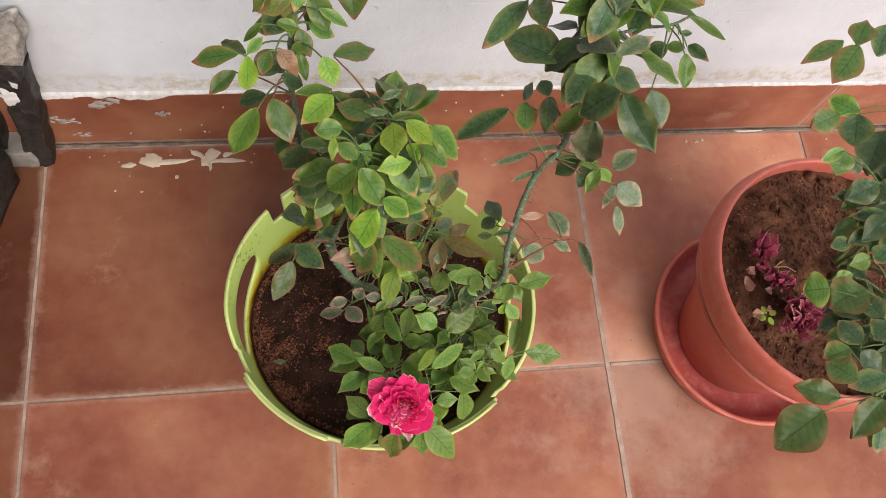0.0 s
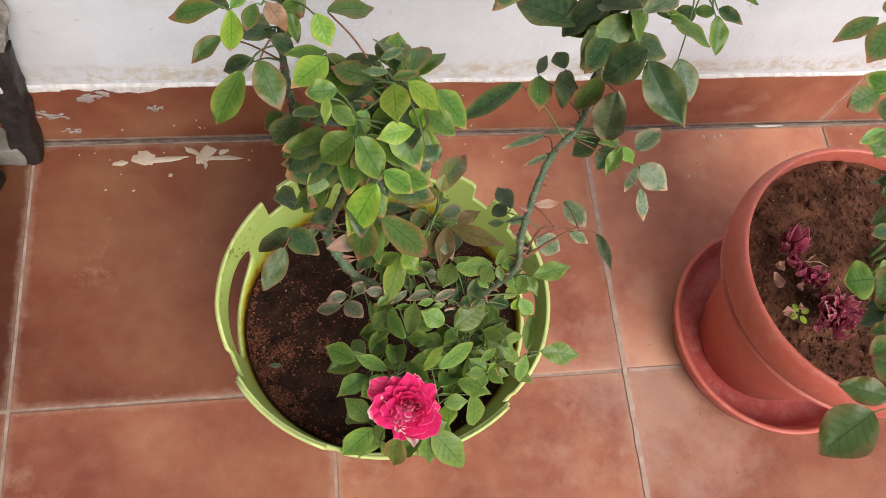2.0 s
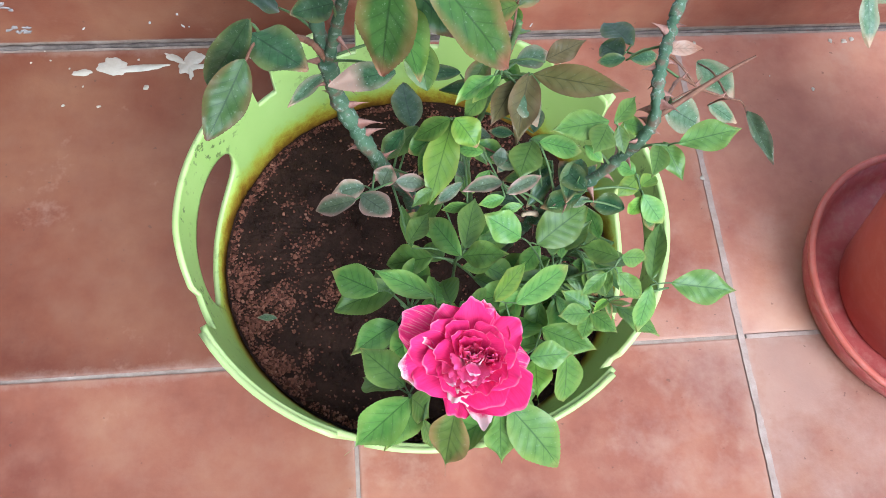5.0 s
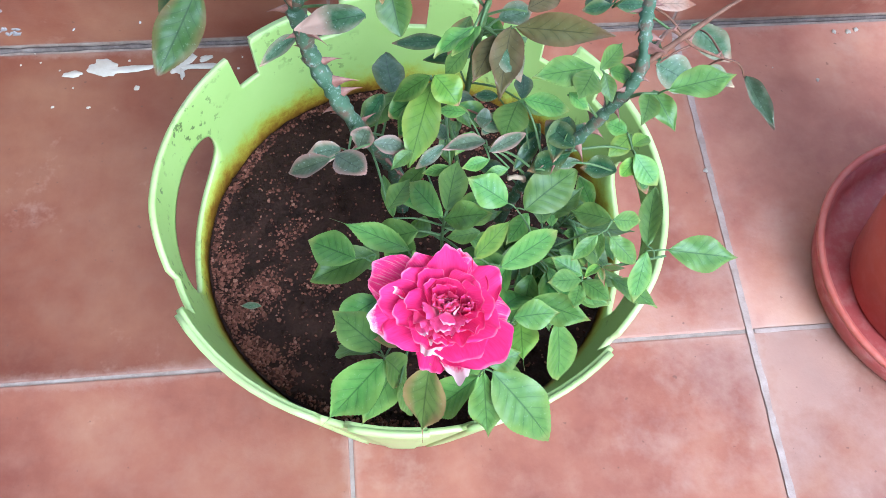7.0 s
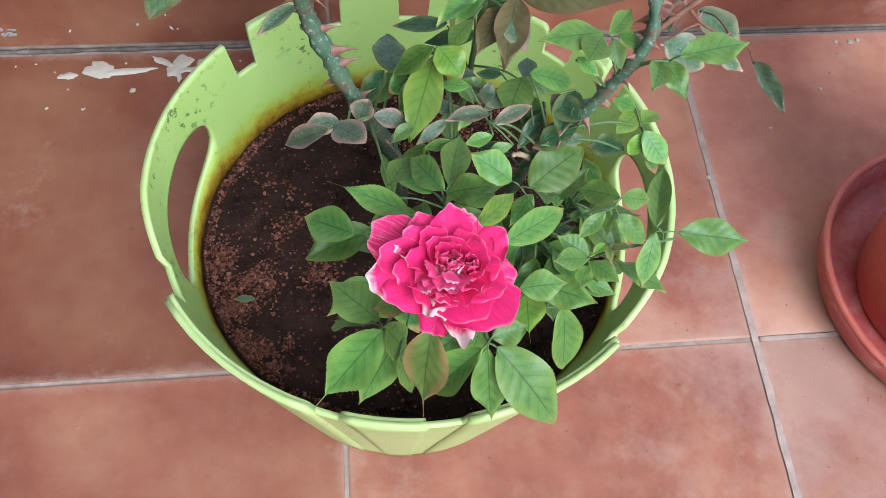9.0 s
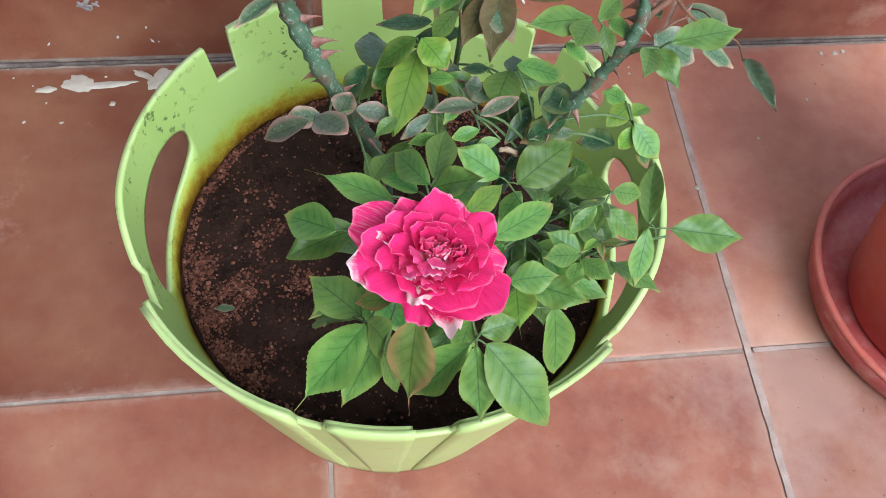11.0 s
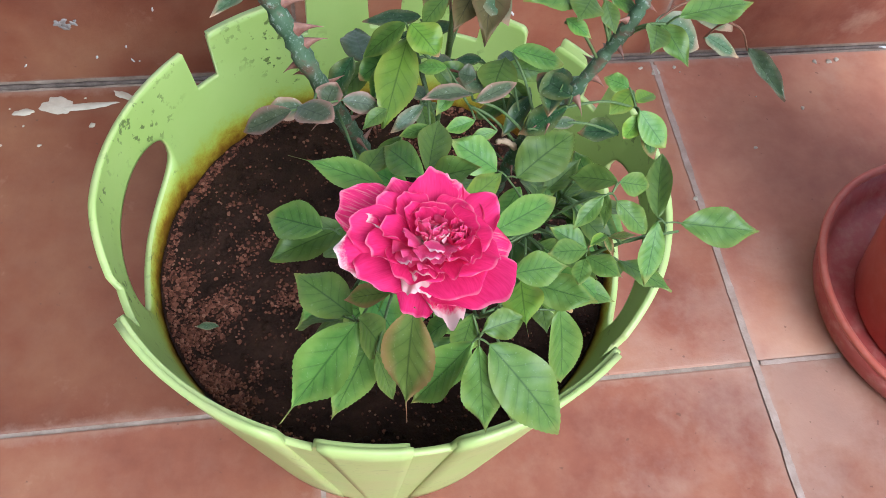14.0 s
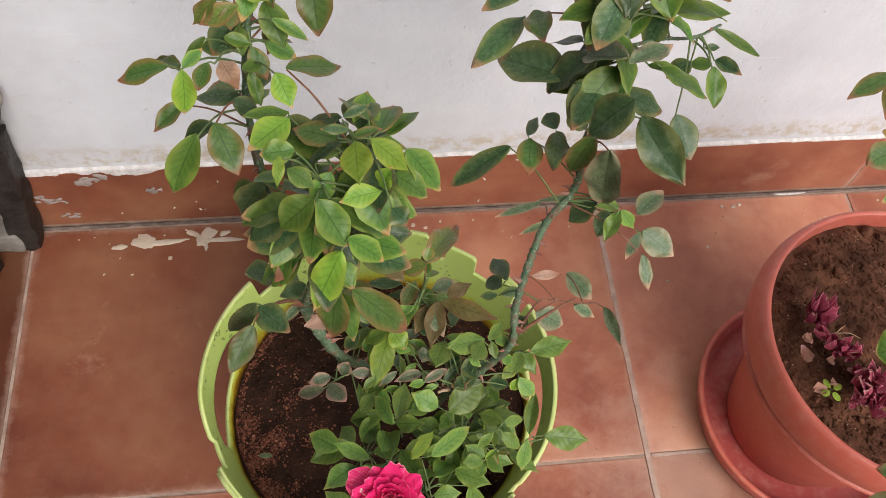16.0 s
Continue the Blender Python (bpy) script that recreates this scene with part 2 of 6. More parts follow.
LEAF_LOOKS = {
    # base dark, base light, rim colour, rim amount, tip colour, tip start, dust
    "G": ((0.036, 0.092, 0.013), (0.086, 0.165, 0.025), (0.22, 0.27, 0.045), 0.55, (0.30, 0.17, 0.07), 1.01, 0.06),
    "Y": ((0.085, 0.170, 0.016), (0.160, 0.258, 0.030), (0.29, 0.32, 0.045), 0.5, (0.36, 0.20, 0.10), 1.02, 0.03),
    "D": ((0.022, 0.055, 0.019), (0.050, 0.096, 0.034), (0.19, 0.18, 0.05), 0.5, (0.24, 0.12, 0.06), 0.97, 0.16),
    "B": ((0.032, 0.078, 0.016), (0.072, 0.132, 0.026), (0.22, 0.12, 0.04), 0.6, (0.22, 0.085, 0.045), 0.90, 0.10),
    "O": ((0.064, 0.100, 0.018), (0.125, 0.160, 0.032), (0.23, 0.12, 0.05), 0.75, (0.26, 0.11, 0.06), 0.88, 0.06),
    "P": ((0.048, 0.080, 0.036), (0.092, 0.130, 0.060), (0.28, 0.20, 0.12), 0.5, (0.34, 0.20, 0.13), 0.93, 0.26),
    "L": ((0.058, 0.124, 0.022), (0.130, 0.212, 0.040), (0.23, 0.28, 0.050), 0.42, (0.22, 0.23, 0.05), 0.96, 0.07),
    "R": ((0.085, 0.070, 0.024), (0.150, 0.118, 0.042), (0.17, 0.09, 0.04), 0.50, (0.15, 0.080, 0.04), 0.92, 0.05),
    "H": ((0.030, 0.066, 0.026), (0.062, 0.112, 0.044), (0.30, 0.19, 0.12), 0.35, (0.40, 0.25, 0.18), 0.55, 0.25),
    "W": ((0.056, 0.078, 0.038), (0.105, 0.128, 0.064), (0.34, 0.19, 0.135), 0.9, (0.38, 0.21, 0.15), 0.88, 0.22),
    "X": ((0.170, 0.080, 0.048), (0.310, 0.175, 0.120), (0.36, 0.21, 0.15), 0.5, (0.22, 0.09, 0.05), 0.80, 0.15),
}


def leaf_material(key):
    dark, light, rim, rim_by, tip, tip_at, dust = LEAF_LOOKS[key]
    m, ns, ls, p = mat("rose_leaf_" + key, 0.42, 0.30)
    uv = ns.new("ShaderNodeUVMap")
    s = ns.new("ShaderNodeSeparateXYZ")
    ls.new(uv.outputs[0], s.inputs[0])
    u, v = s.outputs[0], s.outputs[1]
    each = ns.new("ShaderNodeObjectInfo").outputs["Random"]
    at = place(ns)
    side = calc(ns, ls, "ABSOLUTE", calc(ns, ls, "MULTIPLY_ADD", u, 2.0, -1.0), 0)
    mottle = noise_tex(ns, ls, at, 220.0, 5.0, 0.6)
    c = ramp(ns, ls, mottle, (0.15, dark), (0.80, light))
    # veins run from the midrib forward to the rim
    bend = calc(ns, ls, "MULTIPLY", calc(ns, ls, "POWER", side, 0.8), 0.22)
    shift = calc(ns, ls, "MULTIPLY_ADD", noise_tex(ns, ls, at, 120.0, 2.0), 0.34, -0.17)
    ribs = calc(ns, ls, "FRACT", calc(ns, ls, "ADD", calc(ns, ls, "MULTIPLY", calc(ns, ls, "SUBTRACT", v, bend), 7.0), shift), 0)
    ribs = calc(ns, ls, "ABSOLUTE", calc(ns, ls, "SUBTRACT", ribs, 0.5), 0)
    vein = ramp(ns, ls, ribs, (0.0, (1,)), (0.08, (0,)))
    vein = calc(ns, ls, "MULTIPLY", vein, ramp(ns, ls, side, (0.5, (1,)), (0.95, (0.1,))))
    mid = ramp(ns, ls, side, (0.0, (1,)), (0.06, (0,)))
    shade = ramp(ns, ls, ribs, (0.0, (0,)), (0.5, (1,)))
    c = mix(ns, ls, calc(ns, ls, "MULTIPLY", shade, 0.22), c, tuple(x * 1.25 for x in light))
    c = mix(ns, ls, calc(ns, ls, "MULTIPLY", vein, 0.42), c, tuple(x * 0.62 for x in dark))
    c = mix(ns, ls, calc(ns, ls, "MULTIPLY", mid, 0.88), c, tuple(x * 0.6 for x in dark))
    wob = calc(ns, ls, "MULTIPLY_ADD", noise_tex(ns, ls, at, 130.0, 3.0), 0.5, -0.25)
    edge = calc(ns, ls, "ADD", calc(ns, ls, "ADD", side, wob), calc(ns, ls, "MULTIPLY", each, 0.15))
    edge = ramp(ns, ls, edge, (0.55, (0,)), (1.0, (1,)))
    c = mix(ns, ls, calc(ns, ls, "MULTIPLY", edge, rim_by), c, rim)
    burn = calc(ns, ls, "ADD", calc(ns, ls, "ADD", v, calc(ns, ls, "MULTIPLY", wob, 0.45)), calc(ns, ls, "MULTIPLY_ADD", each, 0.16, -0.08))
    burn = ramp(ns, ls, burn, (max(0.0, tip_at - 0.10), (0,)), (min(1.0, tip_at + 0.06), (1,)))
    c = mix(ns, ls, burn, c, tip)
    spots = ramp(ns, ls, noise_tex(ns, ls, at, 260.0, 7.0, 0.75), (0.48, (0,)), (0.72, (1,)))
    c = mix(ns, ls, calc(ns, ls, "MULTIPLY", spots, dust), c, (0.28, 0.31, 0.25))
    specks = ramp(ns, ls, noise_tex(ns, ls, at, 1150.0, 2.0, 0.5), (0.66, (0,)), (0.71, (1,)))
    c = mix(ns, ls, calc(ns, ls, "MULTIPLY", specks, min(0.42, dust * 1.4)), c, (0.46, 0.51, 0.42))
    hs = node(ns, "HueSaturation")
    ls.new(c, hs.inputs["Color"])
    ls.new(calc(ns, ls, "MULTIPLY_ADD", each, 0.60, 0.76), hs.inputs["Value"])
    ls.new(calc(ns, ls, "MULTIPLY_ADD", each, 0.03, 0.486), hs.inputs["Hue"])
    ls.new(hs.outputs[0], p.inputs["Base Color"])
    ls.new(ramp(ns, ls, mottle, (0.3, (0.32,)), (0.7, (0.48,))), p.inputs["Roughness"])
    bump(ns, ls, p, mix(ns, ls, 0.35, mix(ns, ls, 0.5, vein, mid), mottle), -0.45, 0.0006)
    tr = ns.new("ShaderNodeBsdfTranslucent")
    ls.new(hs.outputs[0], tr.inputs["Color"])
    ms = ns.new("ShaderNodeMixShader")
    ms.inputs[0].default_value = 0.13
    ls.new(p.outputs[0], ms.inputs[1])
    ls.new(tr.outputs[0], ms.inputs[2])
    ls.new(ms.outputs[0], ns["Material Output"].inputs[0])
    return m


def petal_material(name, deep, light, pale):
    """Rose petal; the object's colour gives how far cream-white (red) and pale veins (green) reach in from the lip."""
    m, ns, ls, p = mat(name, 0.60, 0.16)
    uv = ns.new("ShaderNodeUVMap")
    s = ns.new("ShaderNodeSeparateXYZ")
    ls.new(uv.outputs[0], s.inputs[0])
    u, v = s.outputs[0], s.outputs[1]
    own = ns.new("ShaderNodeSeparateColor")
    ls.new(ns.new("ShaderNodeObjectInfo").outputs["Color"], own.inputs[0])
    at = place(ns)
    streak = node(ns, "TexNoise", Scale=9.0, Detail=4.0)
    st = ns.new("ShaderNodeMapping")
    st.inputs["Scale"].default_value = (5.0, 0.6, 1.0)
    ls.new(uv.outputs[0], st.inputs["Vector"])
    ls.new(st.outputs[0], streak.inputs["Vector"])
    c = ramp(ns, ls, streak.outputs["Fac"], (0.2, deep), (0.8, light))
    side = calc(ns, ls, "ABSOLUTE", calc(ns, ls, "MULTIPLY_ADD", u, 2.0, -1.0), 0)
    wob = calc(ns, ls, "MULTIPLY_ADD", noise_tex(ns, ls, at, 240.0, 4.0, 0.65), 0.5, -0.25)
    # pale veins run the length of faded petals
    ribs = node(ns, "TexNoise", Scale=4.0, Detail=3.0, Roughness=0.6)
    rb = ns.new("ShaderNodeMapping")
    rb.inputs["Scale"].default_value = (9.0, 0.7, 1.0)
    ls.new(uv.outputs[0], rb.inputs["Vector"])
    ls.new(rb.outputs[0], ribs.inputs["Vector"])
    ribs = calc(ns, ls, "MULTIPLY", ramp(ns, ls, ribs.outputs["Fac"], (0.50, (0,)), (0.62, (1,))), own.outputs[1])
    c = mix(ns, ls, calc(ns, ls, "MULTIPLY", ribs, ramp(ns, ls, v, (0.35, (0,)), (0.8, (0.55,)))), c, (0.78, 0.36, 0.38))
    edge = calc(ns, ls, "ADD", calc(ns, ls, "MAXIMUM", v, calc(ns, ls, "MULTIPLY", side, 0.985)), calc(ns, ls, "MULTIPLY", wob, 0.22))
    edge = ramp(ns, ls, edge, (0.95, (0,)), (0.995, (1,)))
    c = mix(ns, ls, calc(ns, ls, "MULTIPLY", edge, 0.46), c, (0.86, 0.38, 0.46))
    # cream-white patch at the tip
    white = calc(ns, ls, "ADD", calc(ns, ls, "ADD", v, calc(ns, ls, "MULTIPLY", wob, 0.9)), calc(ns, ls, "MULTIPLY_ADD", own.outputs[0], 0.62, -0.62))
    white = ramp(ns, ls, white, (0.66, (0,)), (0.76, (1,)))
    c = mix(ns, ls, calc(ns, ls, "MULTIPLY", white, 0.9), c, pale)
    foot = ramp(ns, ls, v, (0.02, (1,)), (0.25, (0,)))
    c = mix(ns, ls, calc(ns, ls, "MULTIPLY", foot, 0.6), c, (0.80, 0.45, 0.50))
    ls.new(c, p.inputs["Base Color"])
    bump(ns, ls, p, streak.outputs["Fac"], 0.16, 0.0006)
    tr = ns.new("ShaderNodeBsdfTranslucent")
    ls.new(c, tr.inputs["Color"])
    ms = ns.new("ShaderNodeMixShader")
    ms.inputs[0].default_value = 0.26
    ls.new(p.outputs[0], ms.inputs[1])
    ls.new(tr.outputs[0], ms.inputs[2])
    ls.new(ms.outputs[0], ns["Material Output"].inputs[0])
    return m


TILE, SKIRT = tile_material("terracotta_tile"), tile_material("terracotta_skirting", 0.95, "Z")
GROUT = speckled("grout", (0.22, 0.150, 0.115), (0.45, 0.35, 0.285), 45.0, 0.9)
PLASTER = wall_material()
LIME, LIME_INSIDE, BRICK_RED = green_plastic("lime_plastic", False), green_plastic("soil_stained_lime_plastic", True), red_plastic("brick_red_plastic", 0.28, (0.405, 0.090, 0.060))
DUSTY_RED = red_plastic("dusty_crimson_plastic", 0.46, (0.34, 0.062, 0.054))
CREAM_PAINT = speckled("dried_cream_paint", (0.46, 0.38, 0.29), (0.60, 0.52, 0.42), 50.0, 0.55, 0.3, 0.001)
MORTAR = speckled("dark_mortar", (0.075, 0.055, 0.046), (0.215, 0.168, 0.142), 70.0, 0.9)
GREY_PATCH = speckled("bare_cement", (0.24, 0.20, 0.18), (0.38, 0.34, 0.32), 60.0, 0.9)
WHITE_SMEAR = speckled("white_paint_smear", (0.44, 0.42, 0.40), (0.74, 0.735, 0.73), 110.0, 0.7)
WET_SOIL = speckled("dark_moist_soil", (0.017, 0.0088, 0.0062), (0.043, 0.0205, 0.0136), 60.0, 0.85, 0.9, 0.004, spec=0.08)
CRUMB = granule_material()
DRY_SOIL = speckled("dry_brown_soil", (0.042, 0.018, 0.011), (0.175, 0.076, 0.044), 40.0, 0.9, 0.8, 0.004, spec=0.08)
PEBBLE = speckled("pale_grit", (0.22, 0.14, 0.09), (0.45, 0.32, 0.22), 120.0, 0.8)
CANE = bark_material()
TWIG = speckled("young_green_stem", (0.085, 0.14, 0.045), (0.15, 0.20, 0.07), 200.0, 0.5)
RED_TWIG = speckled("brown_red_stem", (0.13, 0.055, 0.032), (0.27, 0.13, 0.075), 200.0, 0.6)
THORN = speckled("reddish_thorn", (0.17, 0.065, 0.045), (0.36, 0.19, 0.14), 220.0, 0.5)
CUT_WOOD = speckled("dry_pale_wood", (0.30, 0.20, 0.12), (0.46, 0.34, 0.22), 200.0, 0.8)
IRON = speckled("black_painted_iron", (0.005, 0.005, 0.005), (0.050, 0.042, 0.036), 75.0, 0.5, 0.9, 0.003)
CEMENT = speckled("grey_cement", (0.13, 0.12, 0.105), (0.26, 0.24, 0.21), 40.0, 0.9, 0.5)
CREAM_STONE = speckled("flaking_cream_plaster", (0.11, 0.098, 0.085), (0.46, 0.42, 0.37), 75.0, 0.85, 0.6, 0.003)
LEAF = {key: leaf_material(key) for key in LEAF_LOOKS}
PETAL = petal_material("magenta_petal", (0.68, 0.012, 0.125), (0.84, 0.038, 0.205), (0.82, 0.64, 0.60))
INNER_PETAL = petal_material("pink_inner_petal", (0.74, 0.040, 0.19), (0.88, 0.12, 0.30), (0.88, 0.62, 0.64))
WITHERED = petal_material("withered_purple_petal", (0.22, 0.014, 0.045), (0.44, 0.08, 0.14), (0.46, 0.28, 0.22))

# ---- building helpers ----


def mesh_of(name, bm, material, smooth=True):
    me = bpy.data.meshes.new(name)
    bm.normal_update()
    bm.to_mesh(me)
    bm.free()
    me.materials.append(material)
    if smooth:
        me.polygons.foreach_set("use_smooth", [True] * len(me.polygons))
    return me


def part(name, bm, material, parent, label="", smooth=True):
    ob = new(name, mesh_of(name, bm, material, smooth))
    ob.parent = parent
    return tagged(ob, label)


def thing(name, label, category, at=(0, 0, 0), group="", kind=""):
    return tagged(_at(new(name), at), label, category, group, kind)


def _at(ob, at):
    ob.location = at
    return ob


def box(size, at=(0, 0, 0), bevel=0.0, segments=2):
    bm = bmesh.new()
    bmesh.ops.create_cube(bm, size=1.0, matrix=Matrix.Translation(at) @ Matrix.Diagonal((*size, 1)))
    if bevel:
        bmesh.ops.bevel(bm, geom=bm.edges[:], offset=bevel, segments=segments, affect="EDGES", profile=0.6)
    return bm


def lathe(profile, steps=72):
    bm = bmesh.new()
    rings = []
    for r, z in profile:
        rings.append([bm.verts.new((r * math.cos(2 * math.pi * i / steps), r * math.sin(2 * math.pi * i / steps), z)) for i in range(steps)])
    for a, b in zip(rings, rings[1:]):
        for i in range(steps):
            bm.faces.new((a[i], a[(i + 1) % steps], b[(i + 1) % steps], b[i]))
    return bm


def spline(points, n):
    """Points along a smooth line through the given ones."""
    ps = [Vector(p) for p in points]
    ps = [ps[0] * 2 - ps[1], *ps, ps[-1] * 2 - ps[-2]]
    out = []
    for i in range(1, len(ps) - 2):
        a, b, c, d = ps[i - 1:i + 3]
        for k in range(n):
            t = k / n
            out.append(0.5 * (2 * b + (c - a) * t + (2 * a - 5 * b + 4 * c - d) * t * t + (3 * b - a - 3 * c + d) * t ** 3))
    return out + [ps[-2]]


def tube(points, r0, r1, sides=8, n=6, rough=0.0, seed=1):
    rnd = random.Random(seed)
    line = spline(points, n)
    bm = bmesh.new()
    rings = []
    for i, p in enumerate(line):
        d = (line[min(i + 1, len(line) - 1)] - line[max(i - 1, 0)]).normalized()
        x = d.orthogonal().normalized() if i == 0 else (x - d * x.dot(d)).normalized()
        y = d.cross(x)
        r = r0 + (r1 - r0) * i / (len(line) - 1)
        r *= 1 + rnd.uniform(-rough, rough)
        rings.append([bm.verts.new(p + (x * math.cos(a) + y * math.sin(a)) * r * (1 + rnd.uniform(-rough, rough) * 0.5)) for a in (2 * math.pi * k / sides for k in range(sides))])
    for a, b in zip(rings, rings[1:]):
        for k in range(sides):
            bm.faces.new((a[k], a[(k + 1) % sides], b[(k + 1) % sides], b[k]))
    bm.faces.new(rings[0][::-1])
    bm.faces.new(rings[-1])
    return bm


def along(points, t):
    line = spline(points, 8)
    f = t * (len(line) - 1)
    i = min(int(f), len(line) - 2)
    return line[i].lerp(line[i + 1], f - i), (line[i + 1] - line[i]).normalized()


def nearest(points, p):
    line = spline(points, 8)
    return min(line, key=lambda q: (q - Vector(p)).length)

# ---- floor, skirting, wall ----
TILE_SIZE, JOINT, FIRST_ROW = 0.300, 0.0027, 0.287
floor = part("floor", box((5.4, 7.3, 0.08), (1.8, -3.55, -0.0413)), GROUT, None, smooth=False)
tagged(floor, "terracotta tiled terrace floor with pale grey joints", "floor", kind="structure")


def tile_mesh(name, w, d, h, material, bevel=0.0016):
    return mesh_of(name, box((w, d, h), (0, 0, 0), bevel, 2), material, False)


full = tile_mesh("tile", TILE_SIZE - JOINT, TILE_SIZE - JOINT, 0.012, TILE)
cut = tile_mesh("cut_tile", TILE_SIZE - JOINT, FIRST_ROW - 0.006 - JOINT / 2, 0.012, TILE)
rnd, shade = random.Random(4), random.Random(38755)
far_tiles = []
# left-corner shade put into the near tiles' colour, one right-hand tile lightened
SHADE_TINTS = {(0, -3): 0.26, (0, -2): 0.53, (0, -1): 0.96, (0, 0): 1.20, (1, -3): 0.52, (1, -2): 0.78, (1, -1): 0.96, (1, 0): 0.80}
for row in range(24):
    for col in range(-5, 15):
        y = -0.006 - (FIRST_ROW - 0.006 - JOINT / 2) / 2 if row == 0 else -FIRST_ROW - TILE_SIZE * (row - 0.5)
        at = (TILE_SIZE * (col + 0.5), y, -0.006 + rnd.uniform(-0.0004, 0.0002))
        tip = (rnd.uniform(-0.001, 0.001), rnd.uniform(-0.001, 0.001), rnd.uniform(-0.002, 0.002))
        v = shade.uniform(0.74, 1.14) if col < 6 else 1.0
        v = SHADE_TINTS.get((row, col), v)
        if col < -3:
            continue
        if row > 11 or col > 9:
            far_tiles.append(at)
            continue
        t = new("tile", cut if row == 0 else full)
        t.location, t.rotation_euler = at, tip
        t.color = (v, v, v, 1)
        t.parent = floor
rest = bmesh.new()
for at in far_tiles:
    bmesh.ops.create_cube(rest, size=1.0, matrix=Matrix.Translation(at) @ Matrix.Diagonal((TILE_SIZE - JOINT, TILE_SIZE - JOINT if at[1] < -0.2 else FIRST_ROW - 0.0075, 0.012, 1)))
tagged(part("tile_field", rest, TILE, floor, smooth=False), "terracotta tiles farther out on the terrace", kind="stuff")

# pale lime-dusted grout stands flush in the joint that runs away from the wall
PALE_GROUT = speckled("pale_dusty_grout", (0.33, 0.222, 0.178), (0.50, 0.375, 0.315), 60.0, 0.9)


def grout_strip(a, b, width, seed):
    """A flush strip of grout with uneven edges, from a to b on the floor."""
    bm, a, b = bmesh.new(), Vector(a), Vector(b)
    d = (b - a).normalized()
    side, n = Vector((-d.y, d.x, 0)), int((b - a).length / 0.004)
    rows = []
    for i in range(n + 1):
        p = a.lerp(b, i / n)
        w = [width * (0.5 + 0.22 * noise.noise((i * 0.21, seed + k, 0)) + 0.12 * noise.noise((i * 0.9, seed + k, 5))) for k in (0, 7)]
        rows.append([bm.verts.new(p - side * w[0]), bm.verts.new(p + Vector((0, 0, 0.0002))), bm.verts.new(p + side * w[1])])
    for p, q in zip(rows, rows[1:]):
        bm.faces.new((p[0], p[1], q[1], q[0]))
        bm.faces.new((p[1], p[2], q[2], q[1]))
    bmesh.ops.recalc_face_normals(bm, faces=bm.faces)
    return bm


for a, b, width, seed in (((0.0002, -0.012, 0.0007), (-0.0002, -1.2, 0.0007), 0.0050, 4), ((0.004, -0.2880, 0.0006), (0.40, -0.2880, 0.0006), 0.0034, 16)):
    part("grout_line", grout_strip(a, b, width, seed), PALE_GROUT, floor, "pale dusty grout in the joint")

wall = part("wall_back", box((5.4, 0.2, 3.2), (1.8, 0.1036, 1.59)), PLASTER, None, smooth=False)
tagged(wall, "white-painted rough plaster wall above the skirting", "wall", kind="structure")
# out-of-view black wall, added to keep sky light off the left side
side = part("wall_left", box((0.2, 7.2, 3.2), (-0.88, -3.61, 1.59)), IRON, None, smooth=False)
tagged(side, "unseen black wall added to block light from the left", "wall", kind="structure")
skirting = part("baseboard", box((5.4, 0.0055, 0.098), (1.8, 0.0033, 0.048)), GROUT, None, smooth=False)
tagged(skirting, "terracotta skirting tiles along the wall foot", "skirting", kind="structure")
sk = tile_mesh("skirting_tile", TILE_SIZE - 0.0022, 0.0055, 0.0965, SKIRT, 0.001)
for col in range(-3, 15):
    t = new("tile", sk)
    t.location = (TILE_SIZE * (col + 0.5), 0.00275, 0.0515)
    # corner shade put into the skirting colour, deepening to the left
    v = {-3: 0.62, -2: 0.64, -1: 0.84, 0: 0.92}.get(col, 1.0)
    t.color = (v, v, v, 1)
    t.parent = skirting
part("mortar_joint", tube([(-0.7, -0.0026, 0.0004), (-0.5, -0.0030, 0.0006), (0.2, -0.0026, 0.0008), (2, -0.0026, 0.0008)], 0.0021, 0.0012, 8, 40, 0.3, 3), MORTAR, skirting, "rough grey mortar line at the wall foot")


def ragged_edge(x0, x1, depth, seed, ledge=True):
    """White paint run over the top of the skirting, with a torn lower edge."""
    bm, n = bmesh.new(), int((x1 - x0) / 0.0025)
    rows = []
    for i in range(n + 1):
        x = x0 + (x1 - x0) * i / n
        a = noise.noise((x * 14, seed, 0)) * 0.5 + noise.noise((x * 70, seed, 3)) * 0.35 + noise.noise((x * 260, seed, 5)) * 0.15
        fade = min(1.0, (x - x0) / 0.03, (x1 - x) / 0.03)
        low = 0.1005 - depth * fade * max(0.12, 0.42 + a)
        lift = 0.0 if ledge else 0.0006
        rows.append([bm.verts.new((x, -0.0002 - lift, low)), bm.verts.new((x, -0.0005 - lift, (low + 0.1010) / 2)), bm.verts.new((x, -0.0002, 0.1005)), bm.verts.new((x, 0.0032, 0.1018))])
    for a, b in zip(rows, rows[1:]):
        for k in range(3 if ledge else 2):
            bm.faces.new((a[k], b[k], b[k + 1], a[k + 1]))
    bmesh.ops.delete(bm, geom=[v for v in bm.verts if not v.link_faces], context="VERTS")
    return bm


part("paint_edge", ragged_edge(-0.7, 1.6, 0.0055, 2.0), WHITE_SMEAR, wall, "white wall paint over the skirting edge")
part("paint_run", ragged_edge(-0.60, -0.44, 0.015, 7.0, False), WHITE_SMEAR, wall, "thicker white paint run")


